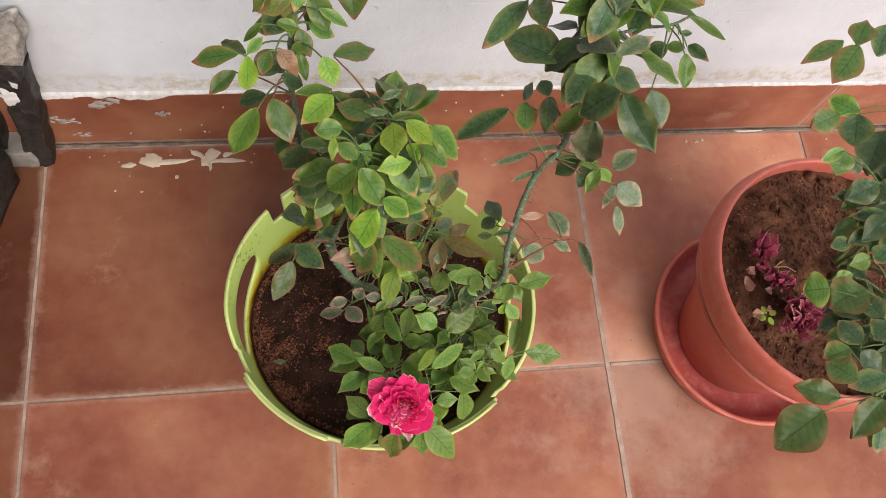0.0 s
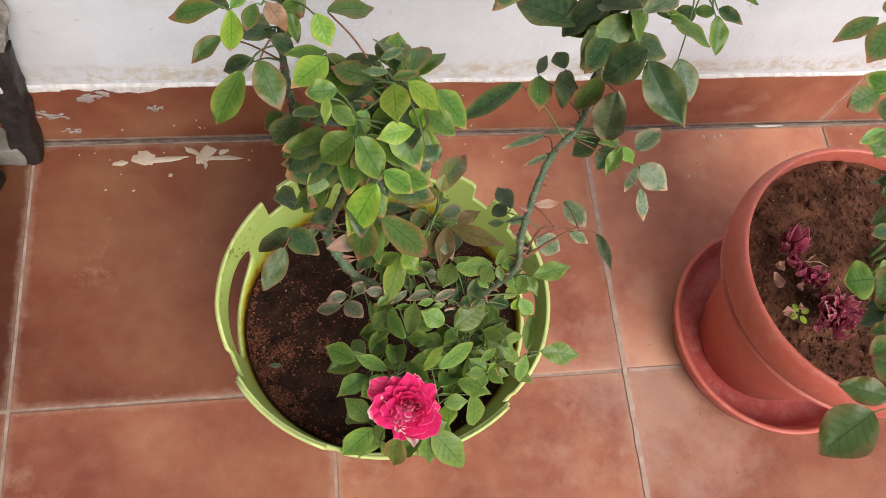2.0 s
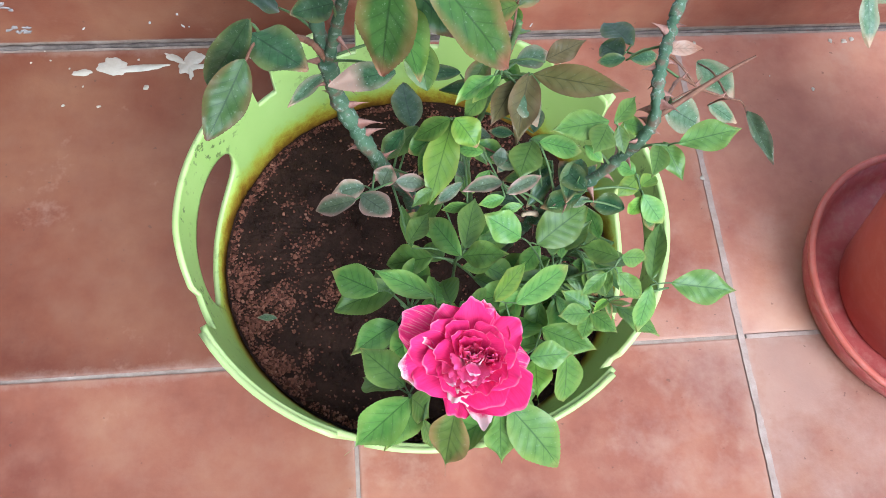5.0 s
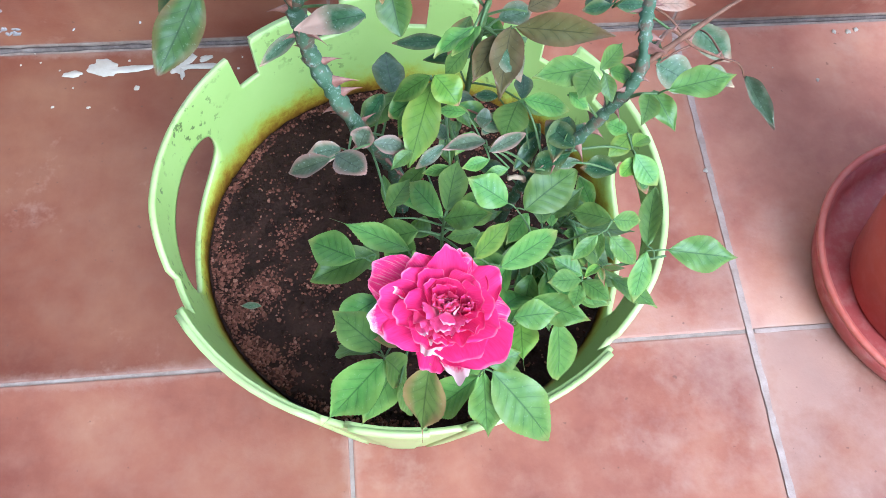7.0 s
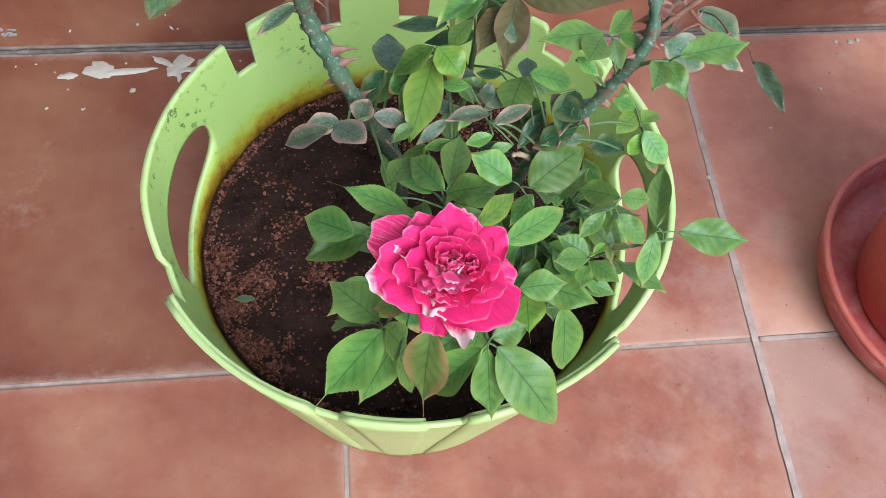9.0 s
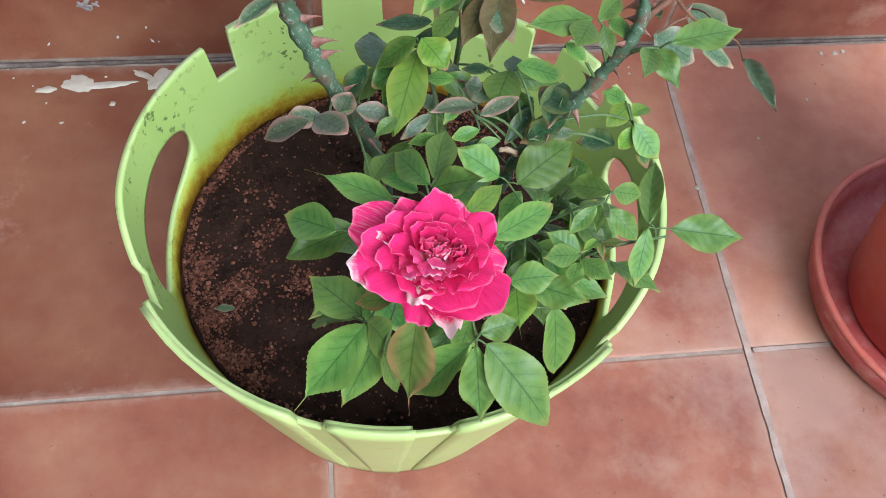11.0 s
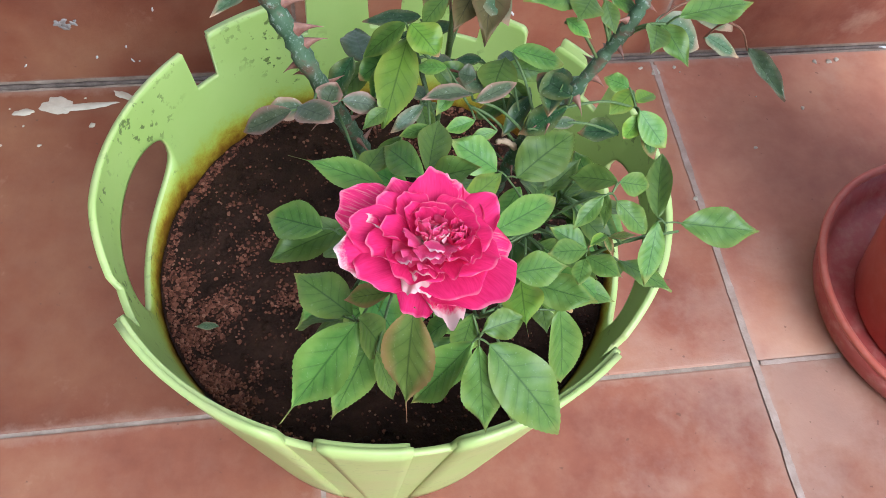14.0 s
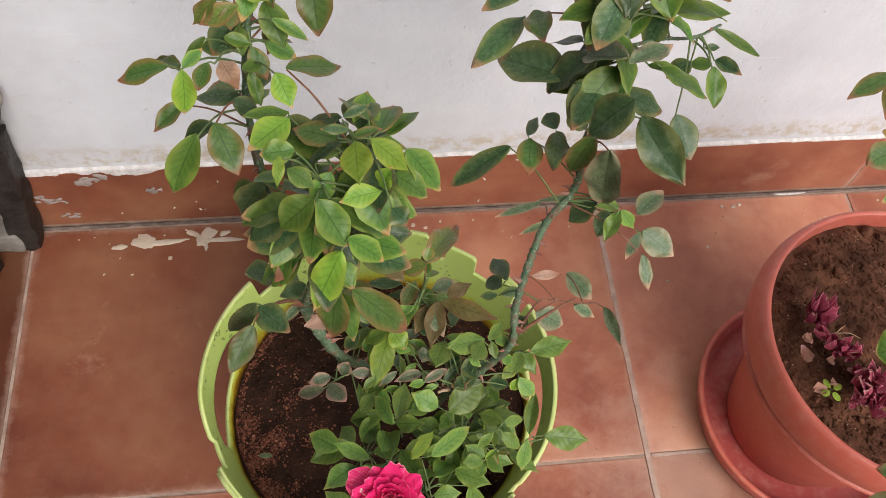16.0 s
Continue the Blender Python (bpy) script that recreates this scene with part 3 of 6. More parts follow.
def blob(rx, ry, h, seed, wild=0.35, steps=56):
    """A flat dried splash with an uneven rim, lying in its own xy plane."""
    bm = bmesh.new()
    mid = bm.verts.new((0, 0, h))
    inner, outer = [], []
    for i in range(steps):
        a = 2 * math.pi * i / steps
        r = 1 + wild * (noise.noise((math.cos(a) * 1.1, math.sin(a) * 1.1, seed)) * 1.3 + noise.noise((math.cos(a) * 2.4, math.sin(a) * 2.4, seed)) * 0.6 + noise.noise((math.cos(a) * 6, math.sin(a) * 6, seed)) * 0.2)
        outer.append(bm.verts.new((rx * r * math.cos(a), ry * r * math.sin(a), 0)))
        inner.append(bm.verts.new((rx * r * 0.86 * math.cos(a), ry * r * 0.86 * math.sin(a), h)))
    for i in range(steps):
        j = (i + 1) % steps
        bm.faces.new((outer[i], outer[j], inner[j], inner[i]))
        bm.faces.new((inner[i], inner[j], mid))
    return bm


def splash(name, label, material, at, size, seed, turn=0, up=False, wild=0.35, category="paint stain"):
    ob = part(name, blob(*size, 0.0006, seed, wild), material, None, label)
    ob.matrix_world = Matrix.Translation(at) @ (pose(0, 0, 0, 90, turn, 0) if up else pose(0, 0, 0, 0, 0, turn))
    return tagged(ob, label, category, "dried paint splashes")


DRIED = "dried cream paint splash stuck on the floor tile"
for i, (x, y, rx, ry, seed, turn) in enumerate(((-0.487, -0.0235, 0.013, 0.0085, 1, -10), (-0.465, -0.026, 0.021, 0.0035, 2, 3), (-0.5125, -0.029, 0.0085, 0.0033, 3, 5), (-0.424, -0.022, 0.012, 0.0075, 4, 40), (-0.407, -0.0265, 0.021, 0.0028, 5, 0), (-0.437, -0.018, 0.010, 0.003, 6, -30), (-0.424, -0.033, 0.002, 0.006, 8, 8), (-0.405, -0.019, 0.006, 0.003, 9, 20))):
    splash("paint_splash", DRIED, CREAM_PAINT, (x, y, 0.0003 + 0.0002 * i), (rx, ry), seed, turn, wild=0.32)
rnd = random.Random(9)
spots = [(-0.46, -0.045, 2.6), (-0.525, -0.060, 1.4), (-0.497, -0.062, 1.6), (0.117, -0.067, 1.9), (0.147, -0.016, 2.2), (0.160, -0.017, 2.8), (0.168, -0.015, 2.6), (0.0, -0.020, 4.6), (-0.012, -0.014, 2.0), (0.018, -0.015, 1.8), (0.062, -0.105, 1.6), (-0.002, -0.150, 2.6), (0.33, -0.040, 2.4), (0.335, -0.018, 1.6), (-0.205, -0.020, 2.6), (-0.218, -0.028, 2.0), (-0.192, -0.024, 2.2), (-0.175, -0.017, 1.8), (-0.185, -0.034, 2.0)]
for i in range(22):
    spots.append((rnd.uniform(-0.56, 0.35), -0.006 - abs(rnd.gauss(0, 0.03)), rnd.uniform(0.5, 1.3)))
for i, (x, y, r) in enumerate(spots):
    splash("paint_drop", "small dried cream paint drop on a tile", CREAM_PAINT, (x, y, 0.0002), (r * 0.001, r * 0.0008), i * 3.7, rnd.uniform(0, 90), wild=0.3)
splash("paint_streak", "long pale paint streak along the wall foot", WHITE_SMEAR, (0.232, -0.0045, 0.0015), (0.020, 0.0016), 30, 0, wild=0.5)
CHIP = "bare grey patch where the skirting glaze is chipped"
for x, z, rx, rz, seed in ((-0.464, 0.064, 0.0075, 0.0065, 1), (-0.559, 0.022, 0.010, 0.004, 2), (-0.578, 0.056, 0.012, 0.007, 3), (-0.561, 0.050, 0.010, 0.0035, 4), (-0.520, 0.083, 0.016, 0.009, 5), (-0.590, 0.040, 0.006, 0.008, 6)):
    for k in range(7):
        dx, dz = rnd.uniform(-0.9, 0.9) * rx, rnd.uniform(-0.9, 0.9) * rz
        splash("chipped_patch", CHIP, GREY_PATCH, (x + dx, -0.0004 - 0.0001 * k, z + dz), (rx * rnd.uniform(0.15, 0.5), rz * rnd.uniform(0.15, 0.5)), seed * 9 + k, rnd.uniform(-40, 40), True, 0.5, "chip")
for i in range(15):
    x, z = rnd.uniform(-0.55, -0.1), rnd.uniform(0.01, 0.094)
    splash("paint_fleck", "tiny white paint fleck on the skirting", WHITE_SMEAR, (x, -0.0003, z), (rnd.uniform(0.0005, 0.0011), rnd.uniform(0.0006, 0.0030)), i, rnd.uniform(-50, 50), True, 0.3)

# ---- iron post in the corner ----


def rough_block(size, at, seed, amount=0.003, cuts=9):
    """A worn block with crumbled faces."""
    bm = bmesh.new()
    bmesh.ops.create_cube(bm, size=1.0)
    bmesh.ops.subdivide_edges(bm, edges=bm.edges[:], cuts=cuts, use_grid_fill=True)
    for v in bm.verts:
        round_off = 1 - 0.05 * max(0.0, (abs(v.co.x) + abs(v.co.y) + abs(v.co.z)) - 1.0) * 2
        p = Vector((v.co.x * size[0], v.co.y * size[1], v.co.z * size[2])) * round_off
        n = Vector((noise.noise(p * 60 + Vector((seed, 0, 0))), noise.noise(p * 60 + Vector((0, seed, 0))), noise.noise(p * 60 + Vector((0, 0, seed)))))
        v.co = p + n * amount + Vector(at)
    return bm


def leaning(bm, foot, dx, dy, height):
    """Shears a block so that its top leans away from its foot."""
    for v in bm.verts:
        k = (v.co.z - foot) / height
        v.co.x += dx * k
        v.co.y += dy * k
    return bm


post = thing("gate_post", "old black-painted iron gate post with flaking paint, set by the wall", "post", (-0.603, -0.013, 0))
part("upright", leaning(rough_block((0.026, 0.026, 0.186), (0.0, 0.0, 0.0925), 6.0, 0.0035, 16), 0, 0.030, -0.001, 0.19), IRON, post)
part("upright", leaning(rough_block((0.020, 0.024, 0.150), (-0.040, 0.004, 0.0745), 4.0, 0.003), 0, 0.028, -0.001, 0.19), IRON, post)
part("hinge_block", rough_block((0.050, 0.032, 0.030), (0.014, -0.005, 0.190), 2.0, 0.005, 14), IRON, post, "tarred block above the upright")
part("cap_stone", leaning(rough_block((0.044, 0.024, 0.046), (0.030, -0.006, 0.224), 5.0, 0.007, 20), 0.21, 0.004, 0.004, 0.05), CREAM_STONE, post, "chipped cream plaster cap")
part("tar_crust", rough_block((0.030, 0.028, 0.050), (0.008, 0.002, 0.222), 9.0, 0.007, 14), IRON, post, "black tar crust")
for x, z, rx, rz, seed in ((0.017, 0.146, 0.0070, 0.0150, 9.0), (0.028, 0.168, 0.0025, 0.0080, 14.0)):
    part("paint_fleck", blob(rx, rz, 0.0008, seed, 0.40), WHITE_SMEAR, post, "white paint fleck").matrix_basis = pose(x, -0.0165, z, 90, 0, 8)
sill = tagged(part("door_sill", rough_block((0.098, 0.030, 0.030), (-0.653, -0.013, 0.0145), 7.0, 0.002, 12), CEMENT, None), "grey cement sill between the black posts", "sill", kind="structure")
board = tagged(part("door_board", rough_block((0.026, 0.52, 0.130), (0, 0, 0.0645), 3.0, 0.004, 16), IRON, None), "black-painted worn board standing on the floor tiles", "board")
board.matrix_world = pose(-0.6945, -0.282, 0, 0, 0, -13.5)


# ---- green basket pot ----
POT = Vector((-0.2555, -0.2665, 0))
RIM = [(318, 385, 0.217), (385, 391, 0.197), (391, 402, 0.214), (402, 410, 0.197), (410, 422, 0.214), (422, 429, 0.196), (429, 442, 0.219), (442, 450, 0.196), (450, 465, 0.219), (465, 472, 0.197), (472, 490, 0.218), (490, 497, 0.194), (497, 556, 0.217), (556, 567, 0.196), (567, 606, 0.216), (606, 612, 0.202), (612, 629, 0.217), (629, 637, 0.201), (637, 673, 0.216), (673, 678, 0.197)]


def rim_top(deg):
    deg = (deg - 318) % 360 + 318
    for a, b, top in RIM:
        if a <= deg < b:
            # handles slope down to their front ends, tongues have soft corners
            if top == 0.217 and b - a > 50:
                front = (deg - (b - 16)) / 16 if a > 400 else ((a + 16) - deg) / 16
                return top - 0.012 * max(0.0, front) ** 1.5
            soft = min(1.0, min(deg - a, b - deg) / 1.6)
            return top - 0.0028 * (1 - soft) ** 2 if top > 0.21 else top
    return 0.2


def pot_radius(z):
    return 0.0885 + (0.1235 - 0.0885) * z / 0.217


def slot(deg):
    """Lower and upper edge of a handle slot at this angle; equal where there is none."""
    for c, lean in ((173.5, -1), (351.0, 1)):
        d = (deg - c + 180) % 360 - 180
        if abs(d) <= 22.5:
            mid = 0.1770 + lean * 0.004 * d / 22
            half = 0.0165 * max(0.0, 1 - abs(d / 22.5) ** 2.5) ** (1 / 2.5)
            return mid - half, mid + half
    return 0.180, 0.180


OVAL = Matrix.Diagonal((1.022, 0.972, 1, 1))


def pot_shell():
    bm, cols, low_rows, high_rows = bmesh.new(), 720, 16, 14
    lows, highs = [], []
    for i in range(cols):
        deg = 360 * i / cols
        a, b, top = *slot(deg), rim_top(deg)

        def ring_point(z):
            r = pot_radius(z)
            return bm.verts.new((r * math.cos(radians(deg)), r * math.sin(radians(deg)), z))
        low = [ring_point(a * k / low_rows) for k in range(low_rows + 1)]
        first = low[-1] if b - a < 1e-5 else ring_point(b)
        lows.append(low)
        highs.append([first] + [ring_point(b + (top - b) * k / high_rows) for k in range(1, high_rows + 1)])
    for grid in (lows, highs):
        for i in range(cols):
            a, b = grid[i], grid[(i + 1) % cols]
            for k in range(len(a) - 1):
                bm.faces.new((a[k], b[k], b[k + 1], a[k + 1]))
    bmesh.ops.transform(bm, matrix=OVAL, verts=bm.verts[:])
    return bm


def thicken(ob, by, offset=-1.0):
    s = ob.modifiers.new("thickness", "SOLIDIFY")
    s.thickness, s.offset, s.use_even_offset = by, offset, False
    return ob


def slat_mesh(a_top, b_top, a_low, b_low, z0, z1):
    bm, rows, cols = bmesh.new(), 10, 8
    grid = []
    for k in range(rows + 1):
        t = k / rows
        z = z0 + (z1 - z0) * t
        lo, hi = a_low + (a_top - a_low) * t, b_low + (b_top - b_low) * t
        r = pot_radius(z) + 0.0014
        grid.append([bm.verts.new((r * math.cos(radians(lo + (hi - lo) * j / cols)), r * math.sin(radians(lo + (hi - lo) * j / cols)), z)) for j in range(cols + 1)])
    for a, b in zip(grid, grid[1:]):
        for j in range(cols):
            bm.faces.new((a[j], a[j + 1], b[j + 1], b[j]))
    bmesh.ops.transform(bm, matrix=OVAL, verts=bm.verts[:])
    return bm


pot = thing("flower_pot", "lime green plastic basket-style planter with handle slots and notched rim", "flower pot", POT)
shell = thicken(part("shell", pot_shell(), LIME, pot), 0.0030)
shell.data.materials.append(LIME_INSIDE)
shell.modifiers["thickness"].material_offset = 1
part("base", lathe([(0.0001, 0.004), (0.085, 0.004), (0.085, 0.001), (0.0001, 0.001)]), LIME, pot)
for a_top, b_top, a_low, b_low in ((253, 269, 259, 269), (277, 311, 274, 300), (209, 246, 222, 250), (91, 104, 93, 104), (113, 129, 112, 124), (70, 81, 70, 82), (31, 41, 34, 44)):
    thicken(part("slat", slat_mesh(a_top, b_top, a_low, b_low, 0.012, 0.2176), LIME, pot, "woven-look plastic slat"), 0.0026)


def ground_disc(radius, seed, height, crown, rings=46, steps=110):
    bm = bmesh.new()
    mid = bm.verts.new((0, 0, crown))
    last = None
    for k in range(1, rings + 1):
        r = radius * k / rings
        ring = []
        for i in range(steps):
            a = 2 * math.pi * i / steps
            x, y = r * math.cos(a), r * math.sin(a)
            h = crown * (1 - (k / rings) ** 2) + height * (noise.noise((x * 45, y * 45, seed)) * 0.6 + noise.noise((x * 140, y * 140, seed)) * 0.3 + noise.noise((x * 420, y * 420, seed)) * 0.16)
            ring.append(bm.verts.new((x, y, h)))
        for i in range(steps):
            j = (i + 1) % steps
            if last:
                bm.faces.new((last[i], ring[i], ring[j], last[j]))
            else:
                bm.faces.new((mid, ring[i], ring[j]))
        last = ring
    return bm


def crumbs(count, seed, size, spot, level):
    """Many small uneven clods in one mesh."""
    rnd = random.Random(seed)
    ico = bmesh.new()
    bmesh.ops.create_icosphere(ico, subdivisions=3 if size > 0.005 else 2 if size > 0.002 else 1, radius=1.0)
    base_v, base_f = [v.co.copy() for v in ico.verts], [[v.index for v in f.verts] for f in ico.faces]
    ico.free()
    vs, fs = [], []
    for _ in range(count):
        x, y = spot(rnd)
        s = size * math.exp(rnd.gauss(-0.35, 0.26 if size < 0.0013 else 0.5))
        turn = Euler((rnd.uniform(0, 6), rnd.uniform(0, 6), rnd.uniform(0, 6))).to_matrix()
        o, sq = len(vs), (s * rnd.uniform(0.7, 1.2), s, s * rnd.uniform(0.6, 1.0))
        for v in base_v:
            bumpy = rnd.uniform(0.75, 1.2) if size < 0.002 else 1 + 0.45 * noise.noise(v * 1.7 + Vector((o, 0, 0))) + 0.22 * noise.noise(v * 4.5 + Vector((0, o, 0)))
            w = Vector((v.x * sq[0], v.y * sq[1], v.z * sq[2])) * bumpy
            w = turn @ w
            vs.append((x + w.x, y + w.y, level(x, y) + w.z + s * (0.5 if size < 0.0013 else 0.25)))
        fs += [[o + i for i in f] for f in base_f]
    me = bpy.data.meshes.new("crumbs")
    me.from_pydata(vs, [], fs)
    me.polygons.foreach_set("use_smooth", [size > 0.002] * len(me.polygons))
    return me


def in_disc(radius, bias=None):
    def pick(rnd):
        while True:
            x, y = rnd.uniform(-radius, radius), rnd.uniform(-radius, radius)
            if x * x + y * y < radius * radius and (bias is None or rnd.random() < bias(x, y)):
                return x, y
    return pick


def soil_level(seed, height, crown, radius):
    return lambda x, y: crown * (1 - (x * x + y * y) / radius ** 2) + height * (noise.noise((x * 45, y * 45, seed)) * 0.6 + noise.noise((x * 140, y * 140, seed)) * 0.3)


soil = part("potting_soil", ground_disc(0.1090, 3.0, 0.005, 0.004), WET_SOIL, None)
soil.scale = (1.022, 0.972, 1)
soil.location = POT + Vector((0, 0, 0.150))
tagged(soil, "dark moist potting soil filling the lime green planter", "soil")
# grains gather in drifts along the far side of the pot and lie thinly scattered elsewhere
DRIFTS = ((-0.103, -0.010, 0.007, 1.0), (-0.099, -0.034, 0.010, 1.0), (-0.090, -0.056, 0.009, 1.0), (-0.079, -0.073, 0.007, 0.9), (-0.085, -0.023, 0.0075, 0.9), (-0.075, -0.061, 0.006, 1.0),
          (-0.062, 0.006, 0.008, 0.22), (-0.093, 0.047, 0.005, 0.2), (-0.070, 0.033, 0.004, 0.5), (-0.048, -0.022, 0.006, 0.35), (0.030, 0.085, 0.02, 0.3))


def drift_bias(x, y):
    thick = max(w * math.exp(-((x - a) ** 2 + (y - b) ** 2) / (2 * r * r)) for a, b, r, w in DRIFTS)
    patchy = max(0.0, min(1.0, 0.55 + 1.9 * noise.noise((x * 75, y * 75, 8.0))))
    rim = 0.30 if x * x + y * y > 0.0106 and x < 0 else 0.0
    return 0.012 + max(thick * patchy, rim)


def clod_bias(x, y):
    return max(0.0, min(1.0, 0.1 + 2.2 * noise.noise((x * 40, y * 40, 3.0)))) * (1.0 if x < 0.0 else 0.3)


for count, size, seed, material, bias, label in ((5200, 0.00108, 5, CRUMB, drift_bias, "reddish baked soil granules"), (2600, 0.0006, 9, CRUMB, drift_bias, "fine red-brown grit"), (900, 0.0014, 6, WET_SOIL, clod_bias, "dark moist clods")):
    me = crumbs(count, seed, size, in_disc(0.1075, bias), soil_level(3.0, 0.005, 0.004, 0.1095))
    me.materials.append(material)
    ob = new("crumb_layer", me)
    ob.parent = soil
    tagged(ob, label, kind="stuff")

# ---- red pot with saucer ----
RED = Vector((0.1523, -0.2645, 0))
saucer = thing("saucer", "dusty brick-red plastic saucer under the round pot", "saucer", (0.1603, -0.2602, 0))
part("dish", lathe([(0.0001, 0.004), (0.088, 0.004), (0.0955, 0.007), (0.0990, 0.012), (0.1052, 0.0315), (0.1098, 0.0315), (0.1030, 0.006), (0.0985, 0.0008), (0.0001, 0.0008)], 96), DUSTY_RED, saucer)
part("rim", lathe([(0.1050, 0.0310), (0.1056, 0.0334), (0.1074, 0.0348), (0.1098, 0.0348), (0.1111, 0.0334), (0.1109, 0.0310), (0.1050, 0.0310)], 96), BRICK_RED, saucer, "rolled saucer rim")
red_pot = thing("flower_pot", "round brick-red plastic pot with a thick rolled rim", "flower pot", RED + Vector((0, 0, 0.0045)))
part("body", lathe([(0.0001, 0.0), (0.064, 0.0), (0.067, 0.003), (0.0870, 0.100), (0.1010, 0.158)], 96), BRICK_RED, red_pot)
part("rim", lathe([(0.1010, 0.1580), (0.1020, 0.1625), (0.1090, 0.1632), (0.1122, 0.1635), (0.1144, 0.1638), (0.1155, 0.1648), (0.1154, 0.1664), (0.1140, 0.1674), (0.1124, 0.1678), (0.1122, 0.1688), (0.1150, 0.1722), (0.1178, 0.1780), (0.1192, 0.1850), (0.1194, 0.1920), (0.1184, 0.1985), (0.1164, 0.2050), (0.1142, 0.2088), (0.1120, 0.2097), (0.1104, 0.2092), (0.1100, 0.2080), (0.1096, 0.1990), (0.1080, 0.1600)], 120), BRICK_RED, red_pot, "thick convex rim ending in a thin lip")
red_soil = part("potting_soil", ground_disc(0.1098, 11.0, 0.007, 0.004), DRY_SOIL, None)
red_soil.location = RED + Vector((0, 0, 0.1975))
tagged(red_soil, "dry crumbly brown soil filling the brick-red pot", "soil")
back_bias = lambda x, y: 1.0 if y > 0.012 and x > -0.07 else 0.06
for count, size, seed, material, label in ((5200, 0.0010, 15, DRY_SOIL, "brown soil crumbs"), (700, 0.0018, 16, DRY_SOIL, "dry clods"), (12, 0.0050, 18, DRY_SOIL, "large dry lumps"), (320, 0.0008, 17, PEBBLE, "pale grit")):
    me = crumbs(count, seed, size, in_disc(0.105, back_bias if size > 0.005 else None), soil_level(11.0, 0.007, 0.004, 0.1098))
    me.materials.append(material)
    ob = new("crumb_layer", me)
    ob.parent = red_soil
    tagged(ob, label, kind="stuff")

# ---- leaves and stems ----


def leaf_mesh(key, variant, shape=""):
    """A toothed rose leaflet, one long and one wide, folded along the midrib.
    shape: "o" rounded, "v" pointed, "d" with a long drip tip, each ending level with its foot; "" a drooping one."""
    rnd = random.Random(variant * 31 + 7)
    rows, half = 44, 6
    fold, droop, twist = rnd.uniform(0.05, 0.40), rnd.uniform(0.02, 0.32), rnd.uniform(-0.42, 0.42)
    wave, peak, blunt = rnd.uniform(0.012, 0.040), rnd.uniform(0.82, 1.06), rnd.uniform(0.60, 0.72)
    tail, jag = rnd.uniform(0.25, 0.50), 0.013 if key in "LYRO" else 0.009
    if key in "LRYO" and shape != "o":
        blunt, tail = blunt + 0.10, tail + 0.28
    if shape == "o":
        blunt, tail = 0.66, 0.30
    body = 0.80 if shape == "d" else 1.0
    side_curl = rnd.uniform(-0.05, 0.05)
    verts, uvs, faces = [], [], []
    for i in range(rows + 1):
        t = i / rows
        b = min(1.0, t / body)
        w = 0.5 * math.sin(math.pi * b ** peak) ** blunt * (1 - tail * max(0.0, (b - 0.55) / 0.45) ** 1.3) if 0 < b < 1 else 0.0
        w = max(w, 0.012 * (1.2 - t) + 0.002)
        tooth = 1.0 + (jag if i % 2 else -0.8 * jag) if 1 < i < rows * body - 1 else 1.0
        for j in range(-half, half + 1):
            u = j / half
            x = u * w * (tooth if abs(j) == half else 1.0) + side_curl * math.sin(math.pi * t)
            z = fold * abs(u) ** 1.3 * w + twist * x * t * (1 - t if shape else 1) + wave * math.sin(t * 13 + abs(u) * 3 + variant) * abs(u)
            z += 0.55 * droop * t * (1 - t) if shape else -droop * t * t
            z -= 0.045 * (abs(u) ** 2.5) * (0.5 + 0.5 * math.sin(variant + t * 6 + (2 if u < 0 else 0)))
            # tissue swells between the side veins
            z += (0.0085 if key in "LYRO" else 0.006) * math.cos(2 * math.pi * 7 * (b - 0.22 * abs(u) ** 0.8)) * min(1.0, 3 * abs(u)) * (1 - 0.6 * abs(u)) * math.sin(math.pi * b)
            if t > body:
                z -= 0.6 * (t - body) * droop
                x += 0.35 * (t - body) * twist
            y = t + 0.009 * (1 if abs(j) == half and i % 2 else 0)
            verts.append((x, y, z))
            uvs.append((0.5 + 0.5 * u, t))
    n = 2 * half + 1
    for i in range(rows):
        for j in range(n - 1):
            faces.append((i * n + j, i * n + j + 1, (i + 1) * n + j + 1, (i + 1) * n + j))
    me = bpy.data.meshes.new("leaf")
    me.from_pydata(verts, [], faces)
    layer = me.uv_layers.new(name="blade")
    for loop in me.loops:
        layer.data[loop.index].uv = uvs[loop.vertex_index]
    me.polygons.foreach_set("use_smooth", [True] * len(me.polygons))
    me.materials.append(LEAF[key])
    return me


LEAF_MESHES = {}
leaf_count = 0


def leaf(bush, x, y, z, heading, pitch, roll, length, width, key, shape=""):
    """One leaflet from its base: heading and pitch of its midrib, roll about it."""
    global leaf_count
    leaf_count += 1
    kind = (key, leaf_count * 7 % 9, shape)
    if kind not in LEAF_MESHES:
        LEAF_MESHES[kind] = leaf_mesh(*kind)
    ob = new("leaf", LEAF_MESHES[kind])
    turn = Matrix.Rotation(radians(heading), 4, "Z") @ Matrix.Rotation(radians(pitch), 4, "X") @ Matrix.Rotation(radians(roll), 4, "Y")
    ob.matrix_world = Matrix.Translation((x, y, z)) @ turn @ Matrix.Diagonal((width * (0.93 if shape or key in "LY" else 1.06), length * (1.0 if shape else 1.05), (width + length) / 2, 1))
    ob.parent = bush
    return ob


